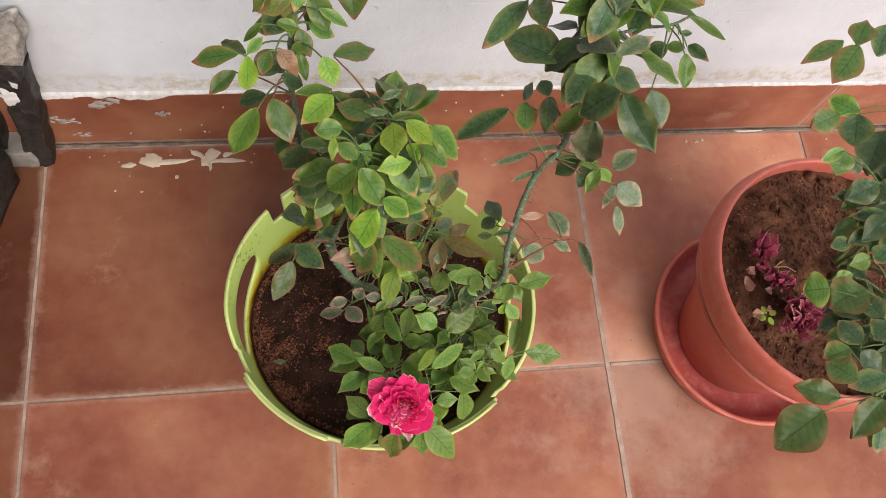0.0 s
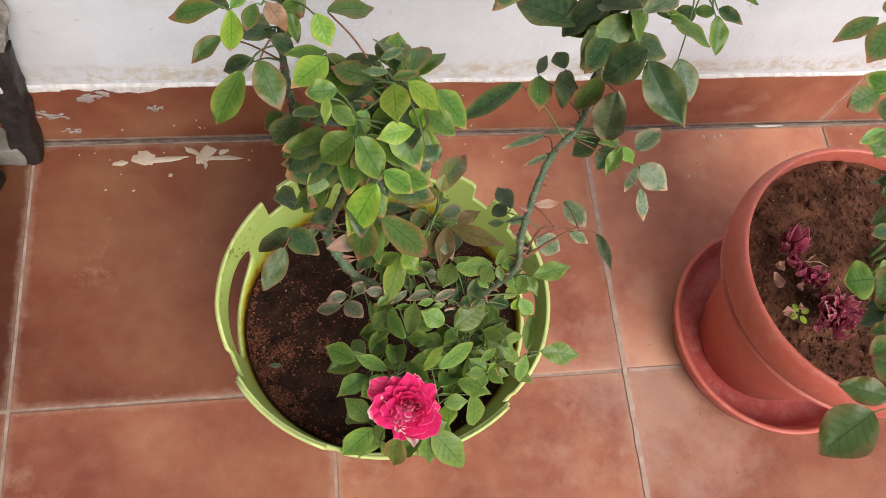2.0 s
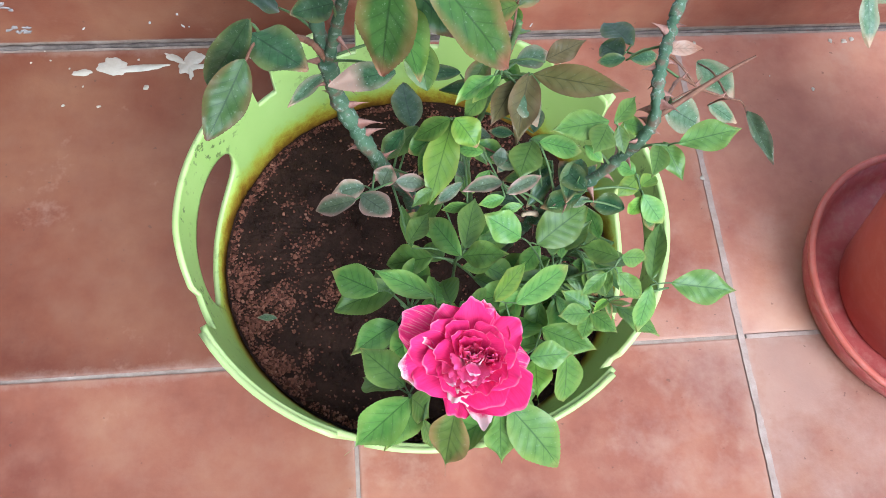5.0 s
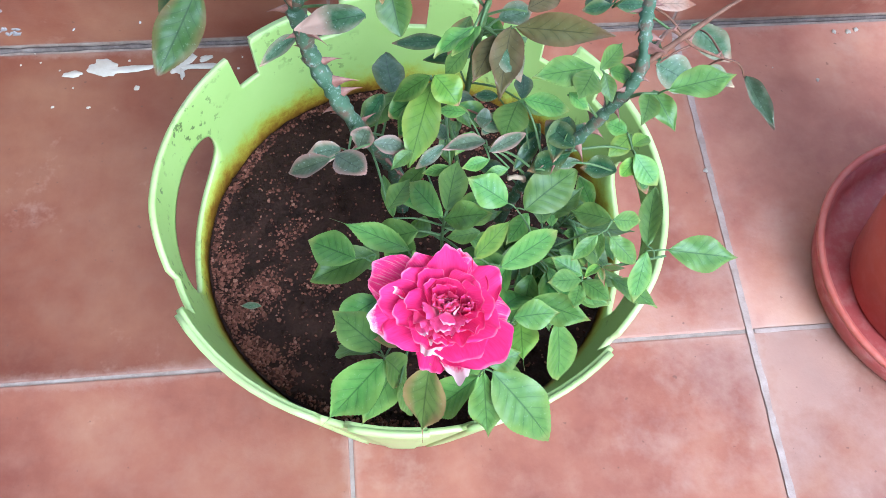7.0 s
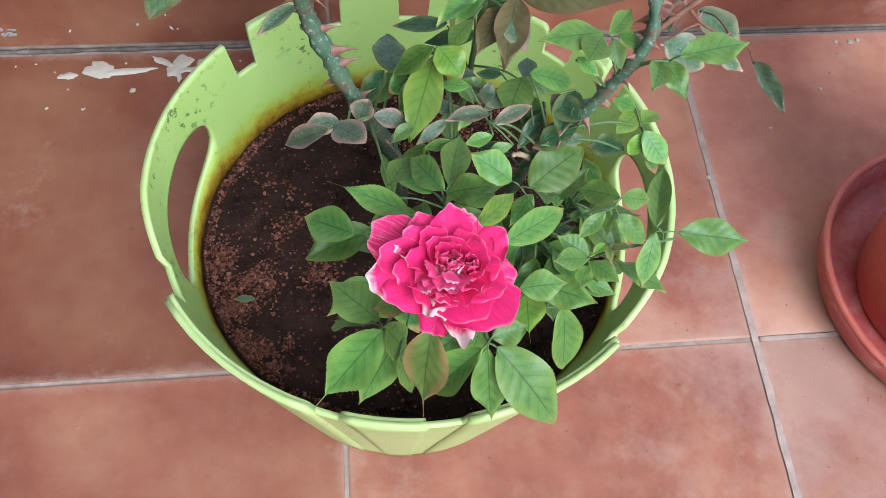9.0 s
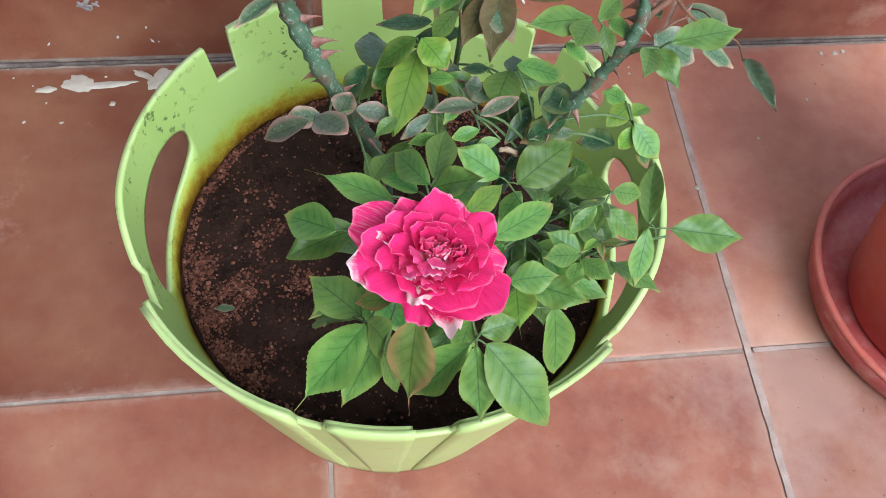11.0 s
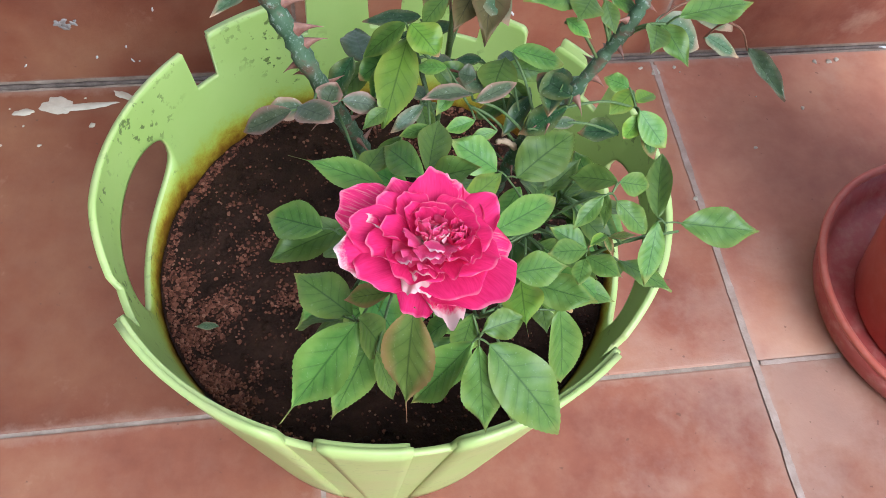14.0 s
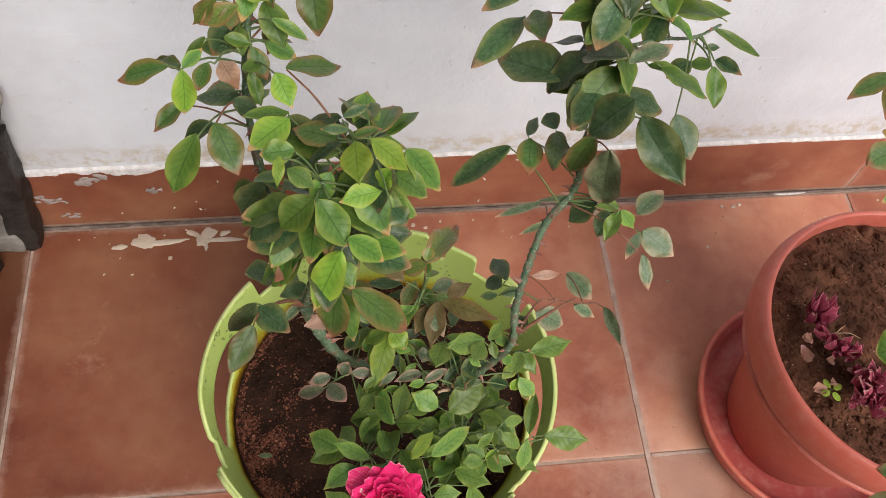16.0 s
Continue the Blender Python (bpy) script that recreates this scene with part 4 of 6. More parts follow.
def sprig(bush, rows, canes, material, stalk=0.0007):
    """One compound leaf: its leaflets and the stalk that carries them."""
    for row in rows:
        leaf(bush, *row)
    bases = [Vector(r[:3]) for r in rows]
    mid = sum(bases, Vector()) / len(bases) - Vector((0, 0, 0.0015))
    foot = min((nearest(c, mid - Vector((0, 0, 0.012))) for c in canes), key=lambda q: (q - mid).length)
    if 0.004 < (foot - mid).length < 0.056:
        bend = foot.lerp(mid, 0.55) + Vector((0, 0, 0.12 * (foot - mid).length))
        part("leaf_stalk", tube([foot, bend, mid], stalk * 0.85, stalk * 0.6, 5, 4), material, bush)
    for b in bases:
        if (b - mid).length > 0.0025:
            part("leaf_stalk", tube([mid, mid.lerp(b, 0.5) + Vector((0, 0, 0.0006)), b], stalk * 0.6, stalk * 0.5, 5, 3), material, bush)


def thorn_mesh():
    bm = bmesh.new()
    rings = []
    for t in (0, 0.25, 0.5, 0.75, 1.0):
        r = 0.32 * (1 - t) ** 1.7 + 0.010
        rings.append([bm.verts.new((r * 0.45 * math.cos(a), r * math.sin(a) - 0.28 * t * t, t)) for a in (math.pi * k / 3 for k in range(6))])
    for a, b in zip(rings, rings[1:]):
        for k in range(6):
            bm.faces.new((a[k], a[(k + 1) % 6], b[(k + 1) % 6], b[k]))
    bm.faces.new(rings[-1])
    return mesh_of("thorn", bm, THORN)


THORN_MESH = thorn_mesh()


def cane(bush, points, r0, r1, thorns=0, seed=1, material=None, label=""):
    ob = part("cane", tube(points, r0, r1, 12, 18, 0.20, seed), material or CANE, bush, label)
    rnd = random.Random(seed)
    for i in range(thorns):
        t = (i + rnd.uniform(0.2, 0.8)) / thorns
        p, d = along(points, t)
        side = Matrix.Rotation(rnd.uniform(0, 6.28), 3, d) @ d.orthogonal().normalized()
        r = r0 + (r1 - r0) * t
        th = new("thorn", THORN_MESH)
        up = side.cross(d).normalized()
        s = rnd.uniform(0.0040, 0.0085) * (0.6 + 0.4 * r / 0.0024)
        th.matrix_world = Matrix.Translation(p + side * r * 0.75) @ Matrix((up, d, side)).transposed().to_4x4() @ Matrix.Scale(s, 4)
        th.parent = ob
    return ob


# ---- compound leaves ----
# each leaflet: foot x, y, z, heading, pitch, roll, length, width, look

SPRIGS_A = []
SPRIGS_A.append([(-0.2743, -0.2981, 0.4668, 135, -56, -16, 0.0350, 0.0167, "Y", "v"), (-0.2709, -0.2948, 0.4724, -95, -54, 37, 0.0251, 0.0120, "G", "v")])
SPRIGS_A.append([(-0.2823, -0.2823, 0.4832, -143, -38, -3, 0.0232, 0.0167, "G", "o"), (-0.2839, -0.2820, 0.4839, 112, -37, -14, 0.0201, 0.0168, "G", "o")])
SPRIGS_A.append([(-0.2851, -0.2732, 0.4555, 177, 26, -11, 0.0346, 0.0130, "G", "v")])
SPRIGS_A.append([(-0.2709, -0.3011, 0.4365, -104, -54, 38, 0.0442, 0.0169, "B", "v"), (-0.2776, -0.2984, 0.4338, 161, -70, 6, 0.0342, 0.0189, "B", "v")])
SPRIGS_A.append([(-0.3131, -0.2581, 0.3687, 113, 48, -14, 0.0204, 0.0167, "D", "o")])
SPRIGS_A.append([(-0.3180, -0.2886, 0.4005, 90, -62, -64, 0.0374, 0.0113, "D", "v")])
SPRIGS_A.append([(-0.3188, -0.2861, 0.3908, -136, 14, 7, 0.0244, 0.0151, "D", "o")])
SPRIGS_A.append([(-0.3202, -0.2968, 0.3934, 149, -24, -22, 0.0260, 0.0137, "B", "o")])
SPRIGS_A.append([(-0.3084, -0.2508, 0.4509, 84, -65, -67, 0.0357, 0.0166, "D", "o")])
SPRIGS_A.append([(-0.3080, -0.2520, 0.4250, -169, -61, 8, 0.0422, 0.0139, "B", "v")])
SPRIGS_A.append([(-0.2959, -0.2746, 0.4221, 152, 22, -21, 0.0214, 0.0085, "X", "v")])
SPRIGS_A.append([(-0.2943, -0.2748, 0.3897, 125, 23, -29, 0.0167, 0.0104, "D", "v")])
SPRIGS_A.append([(-0.2750, -0.2801, 0.3604, 102, -1, -14, 0.0234, 0.0117, "H", "v")])
SPRIGS_A.append([(-0.3010, -0.2479, 0.3122, 137, 3, -18, 0.0214, 0.0066, "P", "v")])
SPRIGS_A.append([(-0.2672, -0.2700, 0.3642, -165, -45, 19, 0.0182, 0.0129, "G", "o")])
SPRIGS_A.append([(-0.2660, -0.2676, 0.5022, -178, -21, 15, 0.0177, 0.0149, "Y", "v"), (-0.2600, -0.2672, 0.5027, -101, -51, 27, 0.0258, 0.0113, "Y", "v"), (-0.2679, -0.2631, 0.5038, 83, -4, -35, 0.0119, 0.0046, "D", "v"), (-0.2667, -0.2662, 0.5038, -89, 18, 21, 0.0122, 0.0045, "B", "v")])
SPRIGS_A.append([(-0.2561, -0.2790, 0.4824, 103, -2, -18, 0.0182, 0.0112, "Y", "v"), (-0.2562, -0.2769, 0.4797, -55, 63, -1, 0.0131, 0.0110, "Y", "v"), (-0.2563, -0.2781, 0.4796, 139, -58, -25, 0.0126, 0.0082, "Y", "v"), (-0.2562, -0.2760, 0.4737, -157, -27, 27, 0.0099, 0.0064, "G", "v")])
SPRIGS_A.append([(-0.2547, -0.2700, 0.4731, -111, -54, 25, 0.0207, 0.0065, "G", "v")])
SPRIGS_A.append([(-0.2949, -0.2787, 0.5103, 174, -17, -17, 0.0129, 0.0049, "Y", "v")])
SPRIGS_A.append([(-0.2933, -0.2759, 0.4970, -118, -29, 2, 0.0131, 0.0095, "G", "v")])
SPRIGS_A.append([(-0.2901, -0.2666, 0.4962, 96, 1, -20, 0.0142, 0.0115, "G", "o")])
SPRIGS_A.append([(-0.3080, -0.2380, 0.4100, -125, -22, 12, 0.0132, 0.0196, "D", "o")])
SPRIGS_A.append([(-0.3020, -0.2460, 0.3950, -148, -37, 5, 0.0164, 0.0182, "D", "o")])
SPRIGS_A.append([(-0.2526, -0.2915, 0.4888, -143, -11, 23, 0.0090, 0.0101, "D", "v")])
SPRIGS_A.append([(-0.3247, -0.2420, 0.4838, -156, -27, -4, 0.0244, 0.0159, "B", "v")])
SPRIGS_A.append([(-0.3324, -0.2465, 0.4818, 129, -54, -38, 0.0324, 0.0149, "G", "o")])
SPRIGS_A.append([(-0.2935, -0.2385, 0.4805, 138, 9, -17, 0.0258, 0.0153, "Y", "v"), (-0.2943, -0.2334, 0.4785, 107, 16, -7, 0.0204, 0.0089, "G", "v")])
SPRIGS_A.append([(-0.2981, -0.2232, 0.4928, -154, -34, 16, 0.0170, 0.0123, "Y", "v")])
SPRIGS_A.append([(-0.2927, -0.2287, 0.5023, -53, -36, 27, 0.0348, 0.0121, "B", "v")])
SPRIGS_A.append([(-0.3344, -0.2304, 0.5043, 160, -68, -27, 0.0210, 0.0110, "Y", "o"), (-0.3383, -0.2332, 0.5104, 77, -30, -12, 0.0287, 0.0115, "B", "v"), (-0.3354, -0.2283, 0.5032, 42, -30, 3, 0.0229, 0.0075, "B", "v"), (-0.3349, -0.2280, 0.5029, -40, 3, 26, 0.0123, 0.0060, "G", "v")])
SPRIGS_A.append([(-0.3466, -0.2007, 0.4463, 124, -22, -12, 0.0208, 0.0109, "B", "v")])
SPRIGS_A.append([(-0.3237, -0.2301, 0.5081, 156, -25, 4, 0.0122, 0.0088, "B", "v"), (-0.3190, -0.2270, 0.5058, -157, 14, 2, 0.0219, 0.0096, "X", "v")])
SPRIGS_A.append([(-0.3260, -0.1980, 0.5150, 62, -7, -14, 0.0261, 0.0112, "O", "v"), (-0.3220, -0.1980, 0.5100, 100, -47, -36, 0.0164, 0.0094, "O", "v")])
SPRIGS_A.append([(-0.3120, -0.1990, 0.5080, 99, -24, -31, 0.0199, 0.0106, "O", "v"), (-0.3150, -0.1980, 0.5080, 162, -58, -26, 0.0118, 0.0095, "O", "v"), (-0.3140, -0.1950, 0.5120, -98, -15, 14, 0.0157, 0.0080, "Y", "v")])
SPRIGS_A.append([(-0.2810, -0.1720, 0.5000, -177, -51, 4, 0.0284, 0.0183, "B", "v")])
SPRIGS_A.append([(-0.2965, -0.1780, 0.4812, 116, -65, -13, 0.0251, 0.0132, "B", "v")])
SPRIGS_A.append([(-0.2990, -0.1990, 0.5000, -105, -33, 14, 0.0185, 0.0068, "G", "v")])
SPRIGS_A.append([(-0.2950, -0.1890, 0.5050, 78, 26, -20, 0.0159, 0.0118, "B", "v")])
SPRIGS_A.append([(-0.2706, -0.2510, 0.4963, -66, 3, 15, 0.0127, 0.0050, "D", "v"), (-0.2710, -0.2503, 0.4950, 56, -44, -18, 0.0137, 0.0060, "D", "v")])
SPRIGS_A.append([(-0.3290, -0.2250, 0.4600, 86, -32, -15, 0.0189, 0.0107, "D", "v")])
SPRIGS_A.append([(-0.3200, -0.2190, 0.4700, -100, -36, 16, 0.0137, 0.0116, "D", "v")])
SPRIGS_A.append([(-0.3110, -0.2110, 0.4800, -162, -38, -2, 0.0161, 0.0071, "G", "v"), (-0.3140, -0.2120, 0.4820, -61, -11, 4, 0.0105, 0.0073, "G", "v")])
SPRIGS_A.append([(-0.3210, -0.2000, 0.4900, -95, -18, 11, 0.0127, 0.0077, "G", "v")])
SPRIGS_A.append([(-0.3280, -0.2040, 0.4950, 121, -34, -28, 0.0141, 0.0050, "G", "v")])

SPRIGS_B = []
SPRIGS_B.append([(-0.262, -0.255, 0.281, 131, -23, -23, 0.020, 0.010, "L")])
SPRIGS_B.append([(-0.246, -0.288, 0.295, 18, -6, -19, 0.010, 0.006, "P"), (-0.247, -0.291, 0.296, 122, -17, -19, 0.014, 0.005, "P")])
SPRIGS_B.append([(-0.230, -0.298, 0.295, 100, -10, -21, 0.011, 0.006, "L"), (-0.222, -0.300, 0.291, 101, -6, -26, 0.010, 0.005, "L"), (-0.236, -0.288, 0.300, 139, -5, -2, 0.011, 0.006, "L"), (-0.238, -0.281, 0.303, 75, -10, -34, 0.012, 0.006, "L")])
SPRIGS_B.append([(-0.213, -0.276, 0.289, -139, -21, 36, 0.011, 0.006, "L"), (-0.224, -0.277, 0.296, 139, -16, -17, 0.011, 0.006, "D"), (-0.214, -0.267, 0.287, -100, -5, 40, 0.022, 0.009, "L"), (-0.222, -0.265, 0.289, 68, -16, -25, 0.011, 0.005, "D"), (-0.222, -0.285, 0.297, 67, -4, -34, 0.013, 0.007, "P"), (-0.211, -0.278, 0.281, 101, -21, -30, 0.016, 0.006, "B")])
SPRIGS_B.append([(-0.207, -0.252, 0.267, -13, -10, 6, 0.018, 0.008, "D")])
SPRIGS_B.append([(-0.208, -0.287, 0.293, 137, -10, -6, 0.017, 0.006, "D"), (-0.206, -0.278, 0.287, 135, -9, -3, 0.013, 0.007, "D")])
SPRIGS_B.append([(-0.200, -0.289, 0.309, 155, -6, 8, 0.019, 0.010, "D")])
SPRIGS_B.append([(-0.231, -0.233, 0.301, 148, -20, -6, 0.020, 0.010, "O")])
SPRIGS_B.append([(-0.227, -0.245, 0.315, -162, -5, 3, 0.013, 0.007, "G")])
SPRIGS_B.append([(-0.238, -0.217, 0.265, 83, -5, -23, 0.024, 0.008, "D")])
SPRIGS_B.append([(-0.224, -0.228, 0.270, 81, -18, -26, 0.026, 0.007, "D")])
SPRIGS_B.append([(-0.188, -0.266, 0.344, 84, -18, -27, 0.010, 0.005, "D"), (-0.186, -0.265, 0.343, -78, -16, 42, 0.015, 0.006, "D")])
SPRIGS_B.append([(-0.177, -0.298, 0.337, -160, -8, 25, 0.015, 0.009, "L")])
SPRIGS_B.append([(-0.173, -0.287, 0.339, 27, 0, -24, 0.011, 0.007, "D")])
SPRIGS_B.append([(-0.260, -0.295, 0.300, 131, -5, -20, 0.011, 0.006, "L")])
SPRIGS_B.append([(-0.246, -0.302, 0.298, 90, -22, -31, 0.011, 0.005, "L")])
SPRIGS_B.append([(-0.213, -0.304, 0.296, -40, -4, 8, 0.016, 0.005, "D"), (-0.205, -0.304, 0.297, -70, -10, 18, 0.012, 0.004, "P")])
SPRIGS_B.append([(-0.204, -0.301, 0.311, -48, -11, 16, 0.015, 0.004, "D")])
SPRIGS_B.append([(-0.209, -0.302, 0.344, -139, -6, 34, 0.009, 0.005, "L")])

SPRIGS_B.append([(-0.2497, -0.2665, 0.3044, 161, -11, -18, 0.0372, 0.0169, "Y", "v"), (-0.2498, -0.2713, 0.3141, -144, -17, 10, 0.0145, 0.0137, "Y", "o"), (-0.2519, -0.2727, 0.3161, 92, -46, -36, 0.0202, 0.0094, "G", "v")])
SPRIGS_B.append([(-0.2205, -0.2590, 0.3263, 166, -14, -9, 0.0299, 0.0137, "R", "v"), (-0.2194, -0.2606, 0.3273, -129, 31, 38, 0.0425, 0.0130, "R", "v"), (-0.2247, -0.2600, 0.3230, 143, -26, 1, 0.0211, 0.0119, "R", "v")])
SPRIGS_B.append([(-0.2642, -0.2551, 0.2800, 3, -27, -7, 0.0391, 0.0150, "D", "o")])
SPRIGS_B.append([(-0.2868, -0.2934, 0.3014, 107, 9, -13, 0.0138, 0.0092, "W", "v"), (-0.2906, -0.3046, 0.3128, 86, -33, -15, 0.0191, 0.0091, "W", "v"), (-0.2886, -0.3021, 0.3117, -140, 26, 7, 0.0182, 0.0127, "W", "o"), (-0.2800, -0.2930, 0.3000, -30, 26, -2, 0.0090, 0.0104, "W", "o"), (-0.2745, -0.2920, 0.3018, -87, -21, 30, 0.0140, 0.0080, "W", "v")])
SPRIGS_B.append([(-0.2328, -0.2974, 0.3085, 110, 17, -10, 0.0191, 0.0073, "W", "v"), (-0.2325, -0.3045, 0.3122, -64, 1, 11, 0.0160, 0.0065, "W", "v")])
SPRIGS_B.append([(-0.1990, -0.2934, 0.3455, 102, 7, -12, 0.0232, 0.0128, "L", "v"), (-0.2001, -0.2954, 0.3461, 148, 10, -11, 0.0151, 0.0111, "L", "v")])
SPRIGS_B.append([(-0.1744, -0.3026, 0.3438, -77, -3, 10, 0.0264, 0.0134, "L", "v"), (-0.1783, -0.2986, 0.3366, 155, 16, -10, 0.0182, 0.0090, "L", "v")])
SPRIGS_B.append([(-0.2162, -0.2749, 0.3004, 155, -9, 8, 0.0180, 0.0154, "L", "v")])
SPRIGS_B.append([(-0.2282, -0.2458, 0.3483, -30, -34, 6, 0.0625, 0.0172, "O", "v"), (-0.2280, -0.2490, 0.3550, 90, -34, -15, 0.0180, 0.0117, "O", "v"), (-0.2290, -0.2500, 0.3600, -21, 35, 4, 0.0104, 0.0078, "O", "v")])
SPRIGS_B.append([(-0.2410, -0.2540, 0.3450, 49, 14, -1, 0.0285, 0.0134, "R", "v")])
SPRIGS_B.append([(-0.2170, -0.2630, 0.3400, -72, 18, 5, 0.0166, 0.0096, "R", "v")])
SPRIGS_B.append([(-0.1740, -0.2930, 0.3000, 129, -9, -19, 0.0130, 0.0084, "Y", "o"), (-0.1760, -0.2930, 0.3020, 58, 0, -12, 0.0094, 0.0075, "L", "o"), (-0.1740, -0.2980, 0.3000, -58, -12, -5, 0.0096, 0.0077, "Y", "o"), (-0.1740, -0.3020, 0.3000, -132, -37, 31, 0.0168, 0.0107, "L", "o"), (-0.1730, -0.3020, 0.2980, 129, -51, -23, 0.0102, 0.0076, "Y", "o"), (-0.1720, -0.3040, 0.2950, -148, -47, 1, 0.0137, 0.0073, "B", "v")])
SPRIGS_B.append([(-0.1970, -0.2940, 0.3450, -42, 0, 14, 0.0149, 0.0074, "L", "v"), (-0.1950, -0.2940, 0.3430, -167, -28, 20, 0.0105, 0.0061, "L", "v"), (-0.1930, -0.2930, 0.3430, -90, -27, 10, 0.0112, 0.0075, "G", "v")])
SPRIGS_B.append([(-0.2010, -0.3040, 0.3120, 24, -22, -31, 0.0188, 0.0110, "D", "o"), (-0.2010, -0.3030, 0.3050, 82, -47, -25, 0.0206, 0.0100, "D", "v")])
SPRIGS_B.append([(-0.2280, -0.2830, 0.3000, 72, 0, -20, 0.0063, 0.0084, "P", "v")])
SPRIGS_B.append([(-0.2160, -0.2810, 0.3100, -99, -15, 13, 0.0189, 0.0108, "L", "o")])
SPRIGS_B.append([(-0.2690, -0.2620, 0.2900, 119, -56, -17, 0.0182, 0.0101, "D", "v")])
SPRIGS_B.append([(-0.2700, -0.3120, 0.2850, -35, 0, -12, 0.0158, 0.0101, "L", "v")])
SPRIGS_B.append([(-0.1790, -0.3030, 0.2900, 69, -20, -10, 0.0148, 0.0112, "D", "v")])

SPRIGS_C = []
SPRIGS_C.append([(-0.1790, -0.1999, 0.3977, 92, -50, -19, 0.0487, 0.0143, "D", "v")])
SPRIGS_C.append([(-0.1666, -0.1943, 0.3970, 169, 1, -5, 0.0254, 0.0159, "B", "v"), (-0.1686, -0.1952, 0.4001, -27, -20, 1, 0.0221, 0.0072, "D", "v")])
SPRIGS_C.append([(-0.1501, -0.1912, 0.3984, 163, 16, 16, 0.0360, 0.0137, "B", "v")])
SPRIGS_C.append([(-0.1540, -0.1960, 0.4070, 13, -9, -16, 0.0135, 0.0117, "D", "v")])
SPRIGS_C.append([(-0.1417, -0.2183, 0.4319, 105, -77, -47, 0.0341, 0.0159, "B", "v")])
SPRIGS_C.append([(-0.1377, -0.2318, 0.4366, -114, -81, 104, 0.0480, 0.0226, "P", "o")])
SPRIGS_C.append([(-0.1465, -0.2494, 0.4988, 93, -57, -17, 0.0279, 0.0214, "D", "o")])
SPRIGS_C.append([(-0.1218, -0.2195, 0.4468, -150, -20, 31, 0.0414, 0.0228, "D", "v")])
SPRIGS_C.append([(-0.0960, -0.2080, 0.4320, -158, -33, 13, 0.0257, 0.0176, "D", "v")])
SPRIGS_C.append([(-0.1604, -0.2172, 0.4715, -107, -69, 28, 0.0345, 0.0251, "D", "o")])
SPRIGS_C.append([(-0.1280, -0.2010, 0.4450, 93, -32, -18, 0.0247, 0.0149, "D", "v"), (-0.1280, -0.2030, 0.4450, -105, -21, 11, 0.0254, 0.0185, "D", "o")])
SPRIGS_C.append([(-0.1605, -0.2070, 0.4636, 53, -14, -4, 0.0398, 0.0291, "D", "o")])
SPRIGS_C.append([(-0.1744, -0.1614, 0.4588, 139, 6, -14, 0.0500, 0.0154, "D", "v")])
SPRIGS_C.append([(-0.1718, -0.1665, 0.4675, 176, 18, 23, 0.0317, 0.0152, "B", "v")])
SPRIGS_C.append([(-0.1750, -0.1590, 0.4800, 108, -25, -8, 0.0280, 0.0158, "D", "v")])
SPRIGS_C.append([(-0.1460, -0.1700, 0.5000, 177, -46, 19, 0.0304, 0.0233, "B", "v")])
SPRIGS_C.append([(-0.1174, -0.1781, 0.4791, 133, -13, -2, 0.0247, 0.0114, "G", "v"), (-0.1120, -0.1810, 0.4800, 150, -37, 24, 0.0201, 0.0160, "D", "v"), (-0.1070, -0.1780, 0.4780, -81, -15, 38, 0.0388, 0.0103, "G", "v")])
SPRIGS_C.append([(-0.1427, -0.2256, 0.4952, -55, -19, 6, 0.0378, 0.0125, "P", "v"), (-0.1457, -0.2280, 0.5017, 21, -46, -23, 0.0389, 0.0159, "P", "v")])
SPRIGS_C.append([(-0.0721, -0.1681, 0.4532, -115, -18, 23, 0.0300, 0.0076, "G", "v")])
SPRIGS_C.append([(-0.0878, -0.2059, 0.4672, -179, -36, 3, 0.0206, 0.0116, "G", "v")])
SPRIGS_C.append([(-0.0780, -0.1900, 0.4500, 81, -9, -17, 0.0123, 0.0087, "G", "v")])
SPRIGS_C.append([(-0.0811, -0.1949, 0.4597, -151, 16, 24, 0.0171, 0.0085, "D", "v")])
SPRIGS_C.append([(-0.0820, -0.1830, 0.4550, -90, 0, 25, 0.0080, 0.0046, "D", "v")])
SPRIGS_C.append([(-0.0890, -0.1880, 0.4500, 100, -42, -16, 0.0150, 0.0130, "D", "v")])
SPRIGS_C.append([(-0.1487, -0.1965, 0.3293, 114, 15, -20, 0.0379, 0.0067, "P", "v")])
SPRIGS_C.append([(-0.1167, -0.1782, 0.3044, 113, 29, -28, 0.0422, 0.0046, "P", "v")])
SPRIGS_C.append([(-0.1468, -0.2117, 0.3314, 114, 3, -24, 0.0224, 0.0048, "P", "v")])
SPRIGS_C.append([(-0.1306, -0.2287, 0.3810, 103, -46, -5, 0.0210, 0.0148, "D", "o")])
SPRIGS_C.append([(-0.1216, -0.2404, 0.3902, 145, -34, 18, 0.0196, 0.0100, "L", "v"), (-0.1216, -0.2404, 0.3902, -117, -49, 40, 0.0170, 0.0084, "L", "v")])
SPRIGS_C.append([(-0.1193, -0.2342, 0.3836, 102, 24, -22, 0.0189, 0.0078, "L", "v")])
SPRIGS_C.append([(-0.1052, -0.2334, 0.3719, -51, 7, -15, 0.0226, 0.0157, "P", "o")])
SPRIGS_C.append([(-0.1024, -0.2413, 0.3666, -126, -20, 20, 0.0244, 0.0184, "P", "v"), (-0.1049, -0.2431, 0.3680, 144, 11, 3, 0.0240, 0.0077, "P", "v")])
SPRIGS_C.append([(-0.1095, -0.2612, 0.3762, -168, -38, 11, 0.0215, 0.0085, "P", "v")])
SPRIGS_C.append([(-0.1190, -0.2280, 0.3700, 143, -34, 15, 0.0180, 0.0140, "D", "v")])
